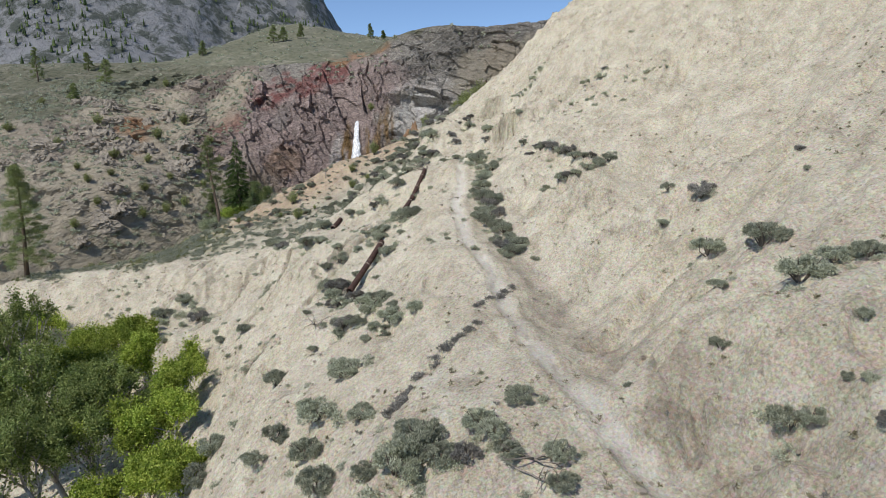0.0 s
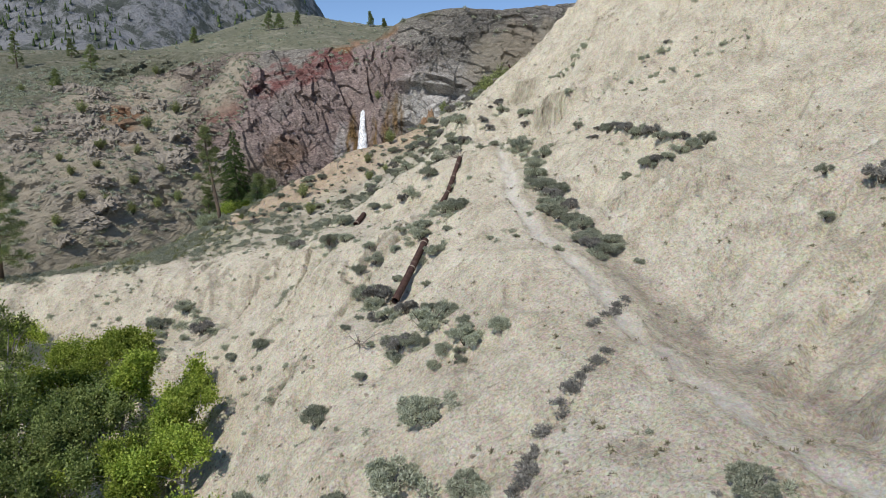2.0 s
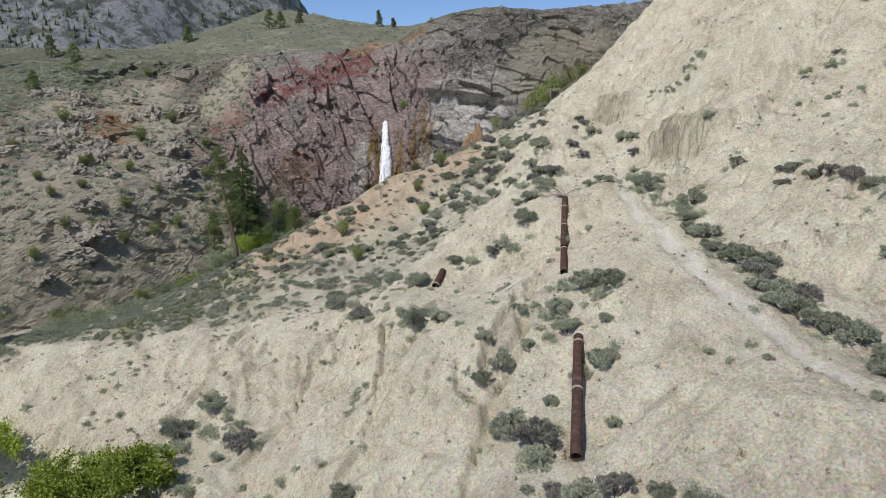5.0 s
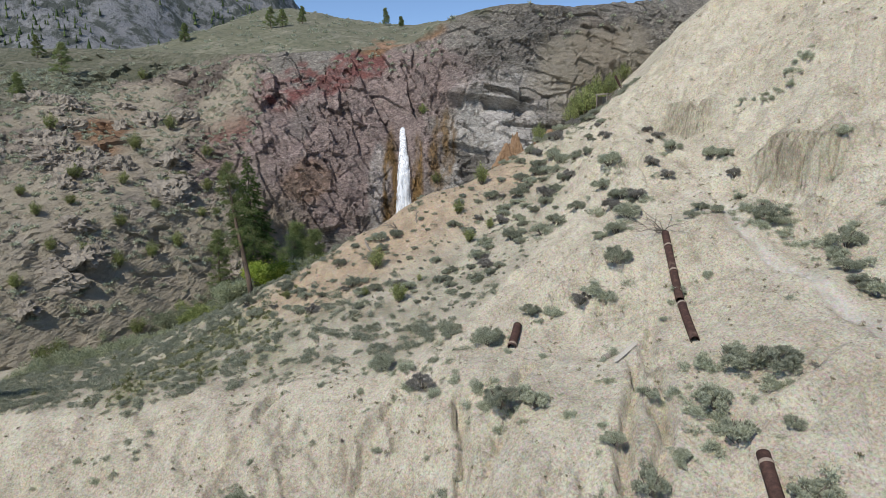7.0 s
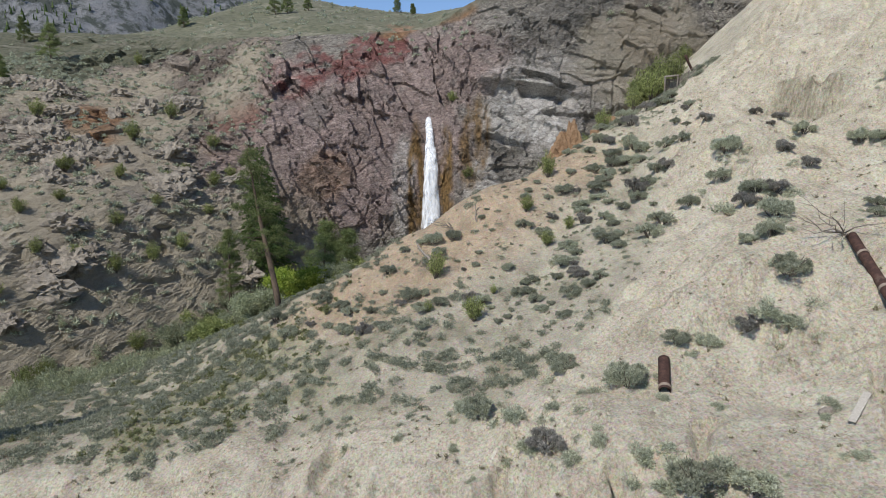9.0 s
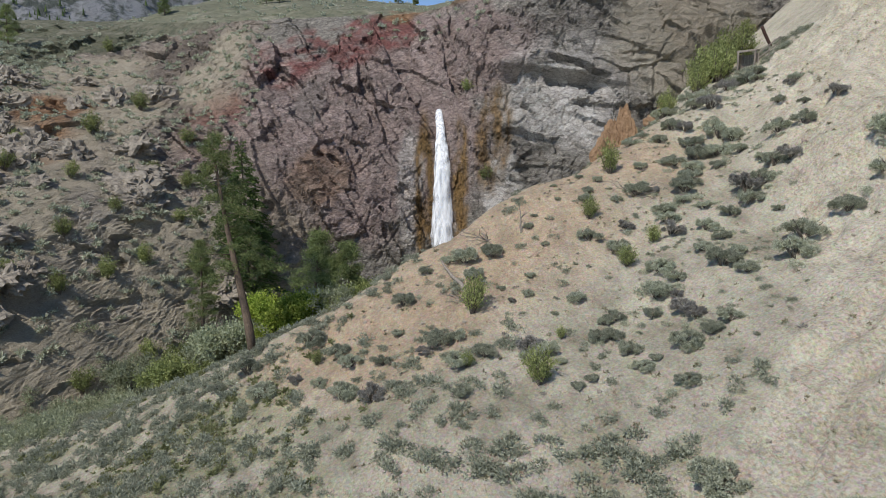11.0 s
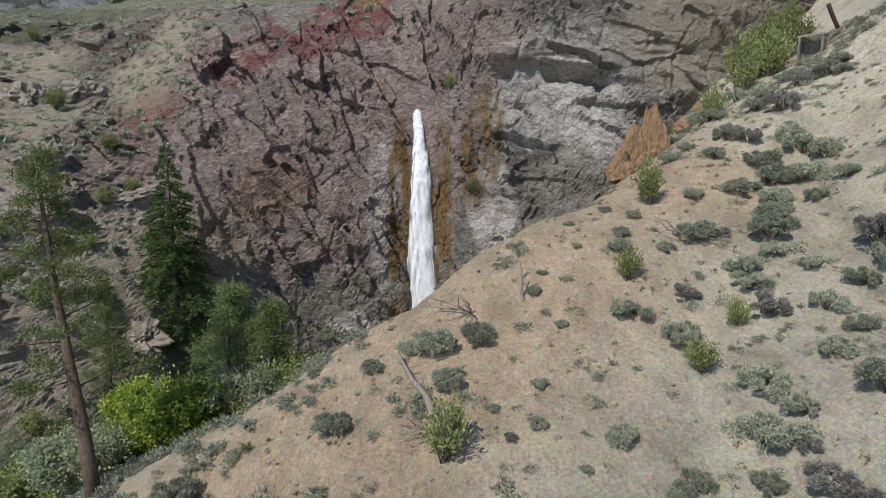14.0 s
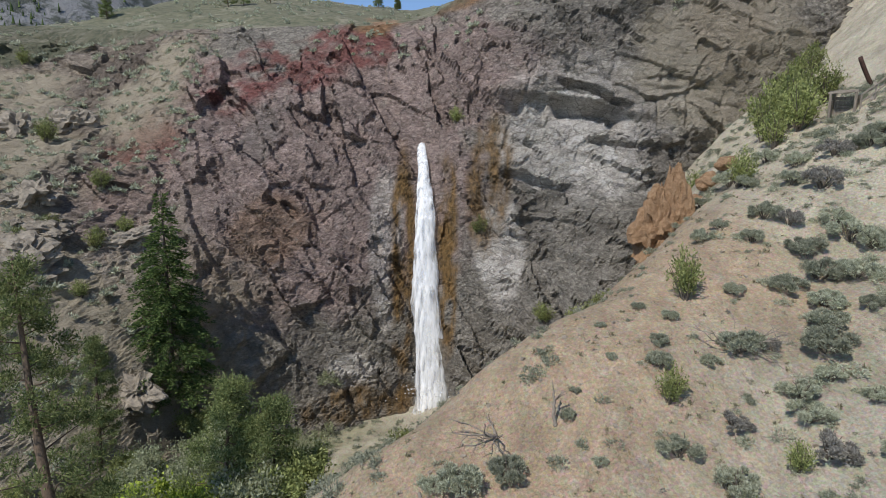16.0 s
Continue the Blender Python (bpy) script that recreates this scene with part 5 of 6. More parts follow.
for row in (DRAW_SAGE, HILL_SAGE, PIPE_SAGE, LOWER_SAGE, MID_SAGE, SCREE_SAGE, SCREE_LOW_SAGE, SCREE_FOOT_SAGE, SADDLE_TOP_SAGE, SHOULDER_SAGE, CREST_SAGE, SPUR_SAGE, GULLY_SAGE):
    spots = np.array(row)
    zs = height(spots[:, 0], spots[:, 1])
    for (bx, by, size), bz in zip(row, zs):
        dark = dry_kinds if pick.random() < (0.45 if row in (SADDLE_SAGE, SADDLE_TOP_SAGE, HILL_SAGE) else 0.14) else sage_kinds
        put(dark, bx, by, bz - 0.06, min(size, 2.2) * 1.15, pick.uniform(0.8, 1.1))
outer = np.array(HILL_DOT_SAGE + BLUFF_SAGE + SADDLE_SAGE + SLOPE_SAGE + UPPER_DRAW_SAGE)
field("outer_sage", outer[:, 0], outer[:, 1], height(outer[:, 0], outer[:, 1]) - 0.06, 1.15 * np.minimum(outer[:, 2], 2.0), SAGE_LEAF, "grey-green sagebrush on the bluff and the far hillside", "sagebrush", 48, 1500, 0.055, 0.85)
SHRUBS = [(-16.7, 110.5, 2.1), (-19.8, 104.8, 1.5), (-18.7, 99.5, 1.5), (-16.4, 101.4, 1.2), (-28.4, 97.8, 2), (-25.5, 91, 1.9), (-23.8, 94.4, 0.7), (-37.7, 97.7, 0.9), (-29, 93.2, 0.9), (-8.3, 121.7, 2.2), (-15, 133.3, 2.2), (-13.5, 131, 1.6), (-0.1, 128.5, 3.6), (1.4, 131.1, 3.8), (3.9, 136.6, 3.6), (6.5, 139.5, 3.2), (8.9, 141.1, 3.2), (-1.5, 131, 3.6), (0.3, 133.5, 4.6), (2.5, 134.5, 4.8), (5, 133, 3.2), (-2.6, 127.5, 2.8), (-6, 136, 3), (-3.2, 138, 3), (-38.5, 108.5, 2.4), (-31, 111.8, 1.8), (-17, 128, 2.6), (-15, 130.5, 2.2), (-13.5, 134.5, 2.8), (-12, 137.5, 2.4), (-19.5, 126.5, 2.4), (-21.5, 124, 2.2), (-24, 121, 2.4), (-10.5, 141, 2.4)]
for bx, by, size in SHRUBS:
    put(shrub_kinds, bx, by, sit(bx, by), size, pick.uniform(0.85, 1.15))
for k in (*sage_kinds, *dry_kinds, *shrub_kinds):
    assert k.name in fresh, k.name


fx, fy, fs = [], [], []
for row in (DRAW_SAGE, HILL_SAGE, HILL_DOT_SAGE, PIPE_SAGE, LOWER_SAGE, BLUFF_SAGE, MID_SAGE, SADDLE_SAGE, SLOPE_SAGE, SCREE_SAGE, SCREE_LOW_SAGE, SCREE_FOOT_SAGE, SADDLE_TOP_SAGE, UPPER_DRAW_SAGE, SHOULDER_SAGE, CREST_SAGE, SPUR_SAGE, GULLY_SAGE):
    for bx, by, size in row:
        for _ in range(2):
            if size > 0.9 and pick.random() < 0.7:
                a = pick.uniform(0, 6.28)
                fx.append(bx + 0.75 * size * math.cos(a))
                fy.append(by + 0.55 * size * math.sin(a))
                fs.append(size * pick.uniform(0.5, 0.95))
fx, fy = np.array(fx), np.array(fy)
field("sage_fringe", fx, fy, height(fx, fy) - 0.05, fs, SAGE_LEAF, "smaller sage crowding round the larger bushes", "sagebrush", 46, 300, 0.075)
taken = np.array([p for row in (DRAW_SAGE, HILL_SAGE, HILL_DOT_SAGE, PIPE_SAGE, LOWER_SAGE, BLUFF_SAGE, MID_SAGE, SADDLE_SAGE, SLOPE_SAGE, SCREE_SAGE, SCREE_LOW_SAGE, SCREE_FOOT_SAGE, SADDLE_TOP_SAGE, UPPER_DRAW_SAGE, SHOULDER_SAGE, CREST_SAGE, SPUR_SAGE, GULLY_SAGE, SHRUBS) for p in row])


def clear_of(x, y):
    """1 where no placed bush stands."""
    d = np.full(len(x), 9.0)
    for bx, by, s in taken:
        d = np.minimum(d, np.hypot(x - bx, y - by) - 0.5 * s)
    return (d > 0.35).astype(float)


def sage_chance(x, y):
    s, o = soil_weights(x, y)
    band = smooth(-30, -48, x) * smooth(112, 96, y)
    clump = smooth(-0.25, 0.25, fbm(x / 5, y / 5, seed=203, octaves=3))
    crest = np.interp(x, [-60, -50, -36, -27, -16, -11, 4], [108, 105, 105, 112, 116, 126, 150])
    return s * (0.58 * (1 - 0.55 * o) * (0.3 + 0.7 * clump) + 0.3 * band) * (0.35 + 0.65 * smooth(6, 1, y - crest)) * clear_of(x, y)


sx, sy = scatter(14500, -72, 6, 78, 150, sage_chance, 31)
sz = height(sx, sy)
known = smooth(-40, -34, sx) * smooth(124, 118, sy) * smooth(86, 89, sy)
szr = np.random.default_rng(5).uniform(0.7, 1.75, len(sx)) * (1 - 0.5 * known * smooth(-27, -21, sx))
field("sage_field", sx, sy, sz - 0.05, szr, SAGE_LEAF, "grey-green sagebrush covering the shoulder of the slope", "sagebrush", 41, 230, 0.09, 0.8)
bpy.context.view_layer.update()


def top_of(ob, x, y):
    """The height of a surface of the setting over a place."""
    hit, where, _, _ = ob.ray_cast(Vector((x, y, 400)), Vector((0, 0, -1)))
    return where.z if hit else None


# sage over the spur, the pipe bench and the bluff
def spur_chance(x, y):
    clump = smooth(-0.05, 0.35, fbm(x / 4.5, y / 4.5, seed=221, octaves=3))
    lower = smooth(30, 22, y) * smooth(9, 3, x) * smooth(-3, 1, x)
    d, _ = distance_to(TRAIL, x, y)
    return (1 - soil_weights(x, y)[0]) * np.clip(clump * (0.55 + 0.4 * smooth(-8, -20, x)) + 0.5 * lower, 0, 1) * smooth(1.0, 1.6, d) * smooth(6, 1, x) * clear_of(x, y) * (1 - 0.75 * smooth(-16, -6, x) * smooth(30, 36, y))


qx, qy = scatter(2100, -46, 8, 18, 84, spur_chance, 61)
field("slope_sage", qx, qy, height(qx, qy) - 0.05, np.random.default_rng(62).uniform(0.4, 1.2, len(qx)), SAGE_LEAF, "scattered grey-green sagebrush on the eroded silt", "sagebrush", 63, 300, 0.085, 0.9)
DRY_PATCH = [(1.4, 36.1), (0.9, 35.8), (0.3, 35.2), (-0.2, 34.4), (-0.7, 33.5), (-1.2, 32.7), (-1.6, 31.9), (-2.0, 31.1), (-2.4, 30.4), (2.6, 40.5), (3.2, 41.5), (3.9, 42.6)]
px_, py_ = (np.repeat(np.array(a), 3) + np.random.default_rng(66).uniform(-0.85, 0.85, 3 * len(DRY_PATCH)) for a in zip(*DRY_PATCH))
field("dry_brush", px_, py_, height(px_, py_) - 0.05, [1.25] * len(px_), DRY_LEAF, "matted purple-grey dead brush in a shallow scar", "dead brush", 65, 300, 0.085, 0.35)
mx2, my2 = scatter(2600, -68, -34, 80, 112, lambda x, y: 0.9 * soil_weights(x, y)[0] * smooth(-0.25, 0.25, fbm(x / 4, y / 4, seed=12, octaves=3)) * smooth(-33, -42, x), 67)
field("meadow_grass", mx2, my2, height(mx2, my2) - 0.03, np.random.default_rng(68).uniform(0.3, 0.8, len(mx2)), MEADOW_LEAF, "yellow-green grass between the sage on the terrace", "grass", 69, 30, 0.3, 1.0)
wx2, wy2 = scatter(760, -74, -40, 102, 150, lambda x, y: 0.75 * smooth(14, 5, distance_to(CREEK, x, y)[0]), 73)
wz2 = np.array([max(top_of(cliff, x, y) or -99, h) for x, y, h in zip(wx2, wy2, height(wx2, wy2))])
field("creek_brush", wx2, wy2, wz2 - 0.1, np.random.default_rng(74).uniform(1.3, 3.8, len(wx2)), WILLOW_LEAF, "pale green willow brush filling the creek bed", "brush", 75, 330, 0.07, 1.2)
# tufts of dry grass and seedlings on the silt
gx2, gy2 = scatter(9500, -60, 36, 16, 125, lambda x, y: 0.22 + 0.6 * smooth(-0.05, 0.35, fbm(x / 6, y / 6, seed=207, octaves=3)) + 0.3 * soil_weights(x, y)[0], 33)
field("grass_tufts", gx2, gy2, height(gx2, gy2) - 0.03, np.random.default_rng(6).uniform(0.15, 0.42, len(gx2)), GRASS_LEAF, "small dry grass tufts dotted over the silt", "grass", 43, 22, 0.32, 0.9)
tx2, ty2 = scatter(900, -60, 36, 16, 118, lambda x, y: 0.12 + 0.6 * smooth(0.05, 0.4, fbm(x / 9, y / 9, seed=209, octaves=3)), 35)
field("sage_seedlings", tx2, ty2, height(tx2, ty2) - 0.03, np.random.default_rng(7).uniform(0.22, 0.6, len(tx2)), DRY_LEAF, "small grey-brown sage seedlings on the silt", "sagebrush", 45, 90, 0.14, 0.8)

# trees
plant(fir(51, 21.5, 5.2, "tall dark green fir beside the creek below the cliff"), -55.4, 141.5, -18.2, 1, 20)
plant(pine(52, 14.6, 3.1, 0.30, (-3.4, 4.0, 0), "leaning open-crowned ponderosa pine with a rusty trunk", 64), -42.8, 101.8, sit(-42.8, 101.8), 1, 0)
plant(pine(53, 10.6, 3.5, 0.04, (0.3, 0, 0), "bushy young pine on the creek bank", 130), -40.6, 112.6, sit(-40.6, 112.6), 1, 40)
plant(pine(54, 8.4, 3.0, 0.04, (-0.3, 0, 0), "bushy young pine on the creek bank", 100), -37.9, 112.4, sit(-37.9, 112.4), 1, 100)
plant(pine(55, 16.5, 4.2, 0.08, (0.2, 0, 0), "dark ponderosa pine at the ravine edge", 170), -64.6, 84, sit(-64.6, 84), 1, 0)
plant(pine(56, 11, 2.2, 0.15, (0.4, 0, 0), "slender green pine at the foot of the cliff", 80), -57.5, 131, -19.5, 1, 70)
GROVE = [(-29.8, 55.8, -17.0, 7.5), (-25.2, 51, -19.6, 6), (-43.6, 66.5, -18.6, 7), (-37, 60.5, -19.8, 6.5), (-41.5, 52, -13.6, 8), (-48.5, 61, -14.6, 8), (-29.5, 45.5, -20.4, 7), (-22.6, 45.5, -20.8, 5), (-34.5, 47, -18.4, 7.5), (-54, 70, -19, 6), (-31, 41, -20.8, 7), (-25.5, 40, -23, 6), (-36.5, 43.5, -18.6, 7), (-19.5, 39.5, -21.8, 5.5), (-17.5, 35, -22.4, 5), (-33.5, 50.5, -18.6, 6.5), (-26.5, 46.5, -21.4, 6), (-44, 47, -15.5, 7.5), (-33, 56, -19.4, 5), (-37.5, 64.5, -19.6, 4.5), (-28.5, 51.5, -20.6, 5), (-23.5, 42.5, -22.6, 4.5), (-31.5, 47.5, -20.4, 5), (-40, 57, -18, 6), (-46, 55, -15.4, 6), (-38.5, 48.5, -17.6, 6)]
for i, (bx, by, top, wide) in enumerate(GROVE):
    bz = sit(bx, by, 0.2)
    dull = i in (4, 5, 6, 8, 12, 17, 10, 15, 18, 20, 22, 24, 25)
    label = "dark green leafy tree in the shaded ravine" if dull else "bright spring-green cottonwood crowding the ravine"
    plant(broadleaf(60 + i, top - bz + (0.4, 2.0, -0.6)[i % 3], wide * 0.9, DULL_LEAF if dull else BRIGHT_LEAF, label), bx, by, bz, 1, i * 47)
BRUSH = [(-45.4, 113.8, 4.2, 4.5), (-47.2, 108.6, 3.2, 4), (-52.8, 119, 5, 5), (-48.3, 115.4, 3.5, 4), (-51, 128, 6.5, 5.5), (-43.9, 117.2, 5.5, 4.5), (-57, 124, 5, 5), (-47, 124, 6, 5), (-60, 119, 4.5, 4.5), (-55, 131, 5, 4.5), (-50, 136, 6, 5), (-45.5, 131, 6, 5), (-53, 112, 3.4, 4), (-41, 122, 4.5, 4), (-43.3, 109.2, 5.0, 4.2), (-41.2, 107.6, 3.4, 3.6), (-39.2, 109.2, 3.6, 3.6), (-45.6, 106.6, 3.2, 3.8), (-36.2, 111.2, 3.4, 3.4), (-48.5, 120.5, 6.5, 5), (-60, 133, 6, 4.5), (-52.5, 140, 7, 5)]
for i, (bx, by, tall, wide) in enumerate(BRUSH):
    plant(broadleaf(80 + i, tall, wide, BRIGHT_LEAF if i in (0, 5, 14, 15) else (GREEN_LEAF if i % 3 == 0 else WILLOW_LEAF), "leafy green creekside thicket of young willow", WOOD, 90, "creekside thicket"), bx, by, sit(bx, by, 0.2), 1, i * 61)

# plants on the cliff and the plateau, set on the rock below them
LEDGE_SHRUBS = [(-77.9, 148.6, 3.2), (-72.4, 130.8, 2.6), (-83, 137.5, 3), (-74.3, 123.6, 2.4), (-62, 127.3, 2.6), (-67.4, 130, 2.6), (-72.9, 113.6, 2.4), (-75.6, 157.9, 3), (-63.5, 141, 2.2), (-73, 110.2, 2.6), (-90.9, 180.3, 2.8), (-94.7, 150.7, 3), (-79.3, 116.1, 2.2), (-111.2, 141.7, 3), (-117, 161.5, 2.6), (-18.2, 146.5, 3.6), (-15.8, 145.6, 2.8), (-86, 145, 2.4), (-80, 131, 2.2), (-69, 136, 2), (-64.5, 146, 2.6), (-66, 151, 2.8), (-62.5, 149, 2.2), (-70, 142, 2.4), (-68.5, 145.5, 2.2), (-76, 139, 2.2), (-65, 134, 2.4), (-60.5, 137, 2.6), (-70.5, 126, 2.4), (-83, 127, 2.2), (-78, 122, 2.4), (-66, 121, 2.6), (-88, 131, 2.2), (-97, 138, 2.4), (-25.3, 157.5, 2.2), (-22.5, 152, 2.4)]
ledge_z = [max(top_of(cliff, bx, by) or -99, sit(bx, by)) for bx, by, _ in LEDGE_SHRUBS]
for (bx, by, size), z in zip(LEDGE_SHRUBS, ledge_z):
    put(shrub_kinds, bx, by, z - 0.1, size, pick.uniform(0.7, 1.0))
UPLAND = [(-134.9, 185.1, 10.5, 2.6), (-109.5, 180, 7.5, 3.2), (-111.7, 167.2, 5, 1.8), (-96, 217, 5.2, 1.8), (-75.8, 234.6, 6.5, 2.4), (-72.5, 236.5, 5.5, 2.2), (-68, 245, 5.6, 1.6), (-40.5, 247, 5.6, 1.5), (-35.5, 248, 3.2, 1.0), (-11, 166, 2.4, 0.9), (-128, 200, 6, 2)]
upland_z = [max(top_of(plateau, bx, by) or -99, top_of(cliff, bx, by) or -99) for bx, by, _, _ in UPLAND]
for i, ((bx, by, tall, wide), z) in enumerate(zip(UPLAND, upland_z)):
    plant(pine(90 + i, tall, wide, 0.1, (0.1, 0, 0), "dark green pine standing on the dry plateau", 60), bx, by, z, 1, i * 33)
ux, uy = scatter(2600, -230, 10, 150, 330, lambda x, y: 0.25 + 0.6 * smooth(0.0, 0.3, fbm(x / 12, y / 12, seed=211, octaves=3)), 37)
us = [(x, y, max(top_of(plateau, x, y) or -99, (top_of(cliff, x, y) or -99) if x < -66 else -99)) for x, y in zip(ux, uy)]
us = np.array([p for p in us if p[2] > 8])
field("plateau_sage", us[:, 0], us[:, 1], us[:, 2] - 0.05, np.random.default_rng(8).uniform(0.9, 2.5, len(us)), SAGE_LEAF, "grey-green sage tufts dotting the dry plateau", "sagebrush", 47, 80, 0.17)
ex, ey = scatter(3600, -125, -58, 104, 186, lambda x, y: 0.4 + 0.45 * smooth(0, 0.3, fbm(x / 9, y / 9, seed=213)), 39)
es = np.array([(x, y, top_of(cliff, x, y) or -99) for x, y in zip(ex, ey)])
es = es[es[:, 2] > -20.5]
hx, hy = scatter(900, -46, 26, 160, 186, lambda x, y: 0.3 + 0.6 * smooth(0, 0.3, fbm(x / 6, y / 6, seed=217)), 79)
hs = np.array([(x, y, top_of(cliff, x, y) or -99) for x, y in zip(hx, hy)])
es = np.concatenate([es, hs[hs[:, 2] > 20]])
field("ledge_sage", es[:, 0], es[:, 1], es[:, 2] - 0.08, np.random.default_rng(9).uniform(0.7, 1.9, len(es)), SAGE_LEAF, "grey-green sage on the ledges and scree of the rock slope", "sagebrush", 49, 70, 0.24, 0.9)


def far_woods():
    """Small conifers on the mountain, each two stacked cones."""
    rng = np.random.default_rng(71)
    x, y = rng.uniform(-2300, -200, 11000), rng.uniform(820, 2200, 11000)
    keep = fbm(x / 180, y / 180, seed=215) + rng.uniform(-0.35, 0.35, 11000) > 0.1
    x, y = x[keep], y[keep]
    z, h = mountain_height(x, y), rng.uniform(9, 22, len(x))
    fx = rng.uniform(-330, -105, 120)
    fs = rng.uniform(2.0, 2.9, 120)
    fy, fz = plateau_place(fx, fs)
    x, y, z, h = np.append(x, fx), np.append(y, fy), np.append(z, fz - 0.3), np.append(h, rng.uniform(4, 10, 120))
    v, f = [], []
    for px, py, pz, ph in zip(x, y, z, h):
        for lo, hi, r in ((0.08, 0.7, 0.2), (0.45, 1.0, 0.13)):
            n = len(v)
            for k in range(6):
                a = k * math.pi / 3 + 0.3 * (ph % 1)
                rr = r * ph * (0.8 + 0.4 * ((ph * (k + 3)) % 1))
                v.append((px + rr * math.cos(a), py + rr * math.sin(a), pz + lo * ph))
            v.append((px, py, pz + hi * ph))
            f += [(n + k, n + (k + 1) % 6, n + 6) for k in range(6)]
    return tagged(new("far_woods", mesh_of("far_woods", v, f, FIR_LEAF)), "dark conifers scattered over the distant mountain", "forest", kind="stuff")


far_woods()


# ---- the waterfall ----
def fall_centre(h):
    """The middle of the fall and its half breadth, h from 0 at the lip to 1 at its foot."""
    x = np.interp(h, [0, 0.1, 0.3, 1], [-29.75, -29.5, -29.3, -28.4])
    y = np.interp(h, [0, 0.03, 0.12, 0.3, 1], [162.5, 160.2, 157.8, 155.2, 151.0])
    z = 9.3 - 34.5 * h
    w = np.interp(h, [0, 0.05, 0.15, 0.3, 0.5, 1], [0.35, 0.5, 0.72, 1.15, 1.55, 1.9])
    return x, y, z, w


def water_material(name, clear):
    m = Mat(name, 0.35)
    streak = m.noise(1.0, 5, 0.7, m.scaled(3.5, 3.5, 0.22))
    m.colour(m.ramp(streak, (0.3, (0.66, 0.69, 0.715)), (0.5, (0.80, 0.815, 0.83)), (0.7, (0.90, 0.905, 0.91))))
    m.b.inputs["Subsurface Weight"].default_value = 0.0
    m.link(m.ramp(m.noise(1.0, 3, 0.5, m.scaled(1.8, 1.8, 0.1)), (0.36, 1.0 - 0.92 * clear), (0.66, 0.9 + 0.1 * (clear == 0))), m.b.inputs["Alpha"])
    m.bump(streak, 0.1, 0.05)
    return m.m


def waterfall():
    ob = thing("waterfall", "white waterfall plunging in one ribbon down the cliff", "waterfall")
    rng = np.random.default_rng(15)
    rings, sides = 130, 26
    h = np.linspace(0, 1, rings)
    x, y, z, w = fall_centre(h)
    a = np.linspace(0, 2 * math.pi, sides, endpoint=False)
    A, H = np.meshgrid(a, h)
    for name, grow, ahead, clear in (("core", 0.78, 0.0, 0.0), ("veil", 1.08, 0.22, 1.0)):
        ragged = grow * (1 + 0.3 * fbm(np.cos(A) * 0.7 + 9, np.sin(A) * 0.7, H * 14, seed=301, octaves=4))
        vx = x[:, None] + w[:, None] * np.cos(A) * ragged + 0.12 * np.sin(9 * H)
        vy = y[:, None] + 0.45 * w[:, None] * np.sin(A) * ragged - ahead * w[:, None]
        vz = z[:, None] + 0.2 * fbm(A, H * 30, seed=303)
        verts = np.column_stack([vx.ravel(), vy.ravel(), vz.ravel()]).tolist()
        faces = [(i * sides + k, i * sides + (k + 1) % sides, (i + 1) * sides + (k + 1) % sides, (i + 1) * sides + k) for i in range(rings - 1) for k in range(sides)]
        part(name, mesh_of(name, verts, faces, water_material("falling_water_" + name, clear), True), ob)
    v, f = [], []
    for _ in range(10):
        h0 = rng.uniform(0.05, 0.9)
        h1 = min(1.0, h0 + rng.uniform(0.06, 0.22))
        off = rng.choice([-1, 1]) * rng.uniform(0.7, 0.95)
        n = len(v)
        for i, hh in enumerate(np.linspace(h0, h1, 6)):
            cx, cy, cz, cw = fall_centre(hh)
            t = math.sin(math.pi * (i + 0.15) / 5.3)
            px = cx + cw * max(-1.4, min(1.4, off * (1 + 0.25 * (hh - h0)))) + 0.04 * rng.normal()
            py = cy - 0.48 * cw * math.sqrt(max(0.05, 1 - min(1, off * off))) - 0.05
            v += [(px - 0.09 * t - 0.015, py, cz), (px + 0.09 * t + 0.015, py - 0.04, cz)]
        f += [(n + 2 * i, n + 2 * i + 1, n + 2 * i + 3, n + 2 * i + 2) for i in range(5)]
    part("spray", mesh_of("spray", v, f, water_material("spray", 0.5), True), ob, "loose white streaks of spray")["kind"] = "stuff"
    v, f = [], []
    for _ in range(900):
        r = abs(rng.normal()) * 2.2
        an = rng.uniform(0, 6.28)
        p = Vector((-28.4 + r * math.cos(an), 152.2 + 0.8 * r * math.sin(an), -22.5 + abs(rng.normal()) * 2.2 * math.exp(-r / 4)))
        s = rng.uniform(0.03, 0.10)
        n = len(v)
        v += [tuple(p + Vector(rng.normal(size=3)) * s) for _ in range(4)]
        f += [(n, n + 1, n + 2), (n, n + 2, n + 3), (n, n + 3, n + 1)]
    part("splash", mesh_of("splash", v, f, water_material("splash", 0.5)), ob, "white splash at the foot of the fall")["kind"] = "stuff"
    return ob


waterfall()


# ---- rusty penstock pipes ----
def rust_material():
    m = Mat("rusty_steel", 0.8)
    n = m.noise(3.0, 8, 0.7)
    c = m.ramp(n, (0.3, (0.03, 0.017, 0.014)), (0.5, (0.062, 0.034, 0.027)), (0.7, (0.11, 0.06, 0.044)))
    c = m.mix(m.ramp(m.noise(0.9, 4), (0.55, 0.0), (0.7, 0.6)), c, (0.20, 0.15, 0.12))
    m.colour(c)
    m.bump(n, 0.4, 0.02)
    return m.m


def flange_material():
    m = Mat("lime_crusted_flange", 0.85)
    m.colour(m.mix(m.noise(6, 5, 0.7), (0.14, 0.085, 0.06), (0.40, 0.35, 0.29)))
    return m.m


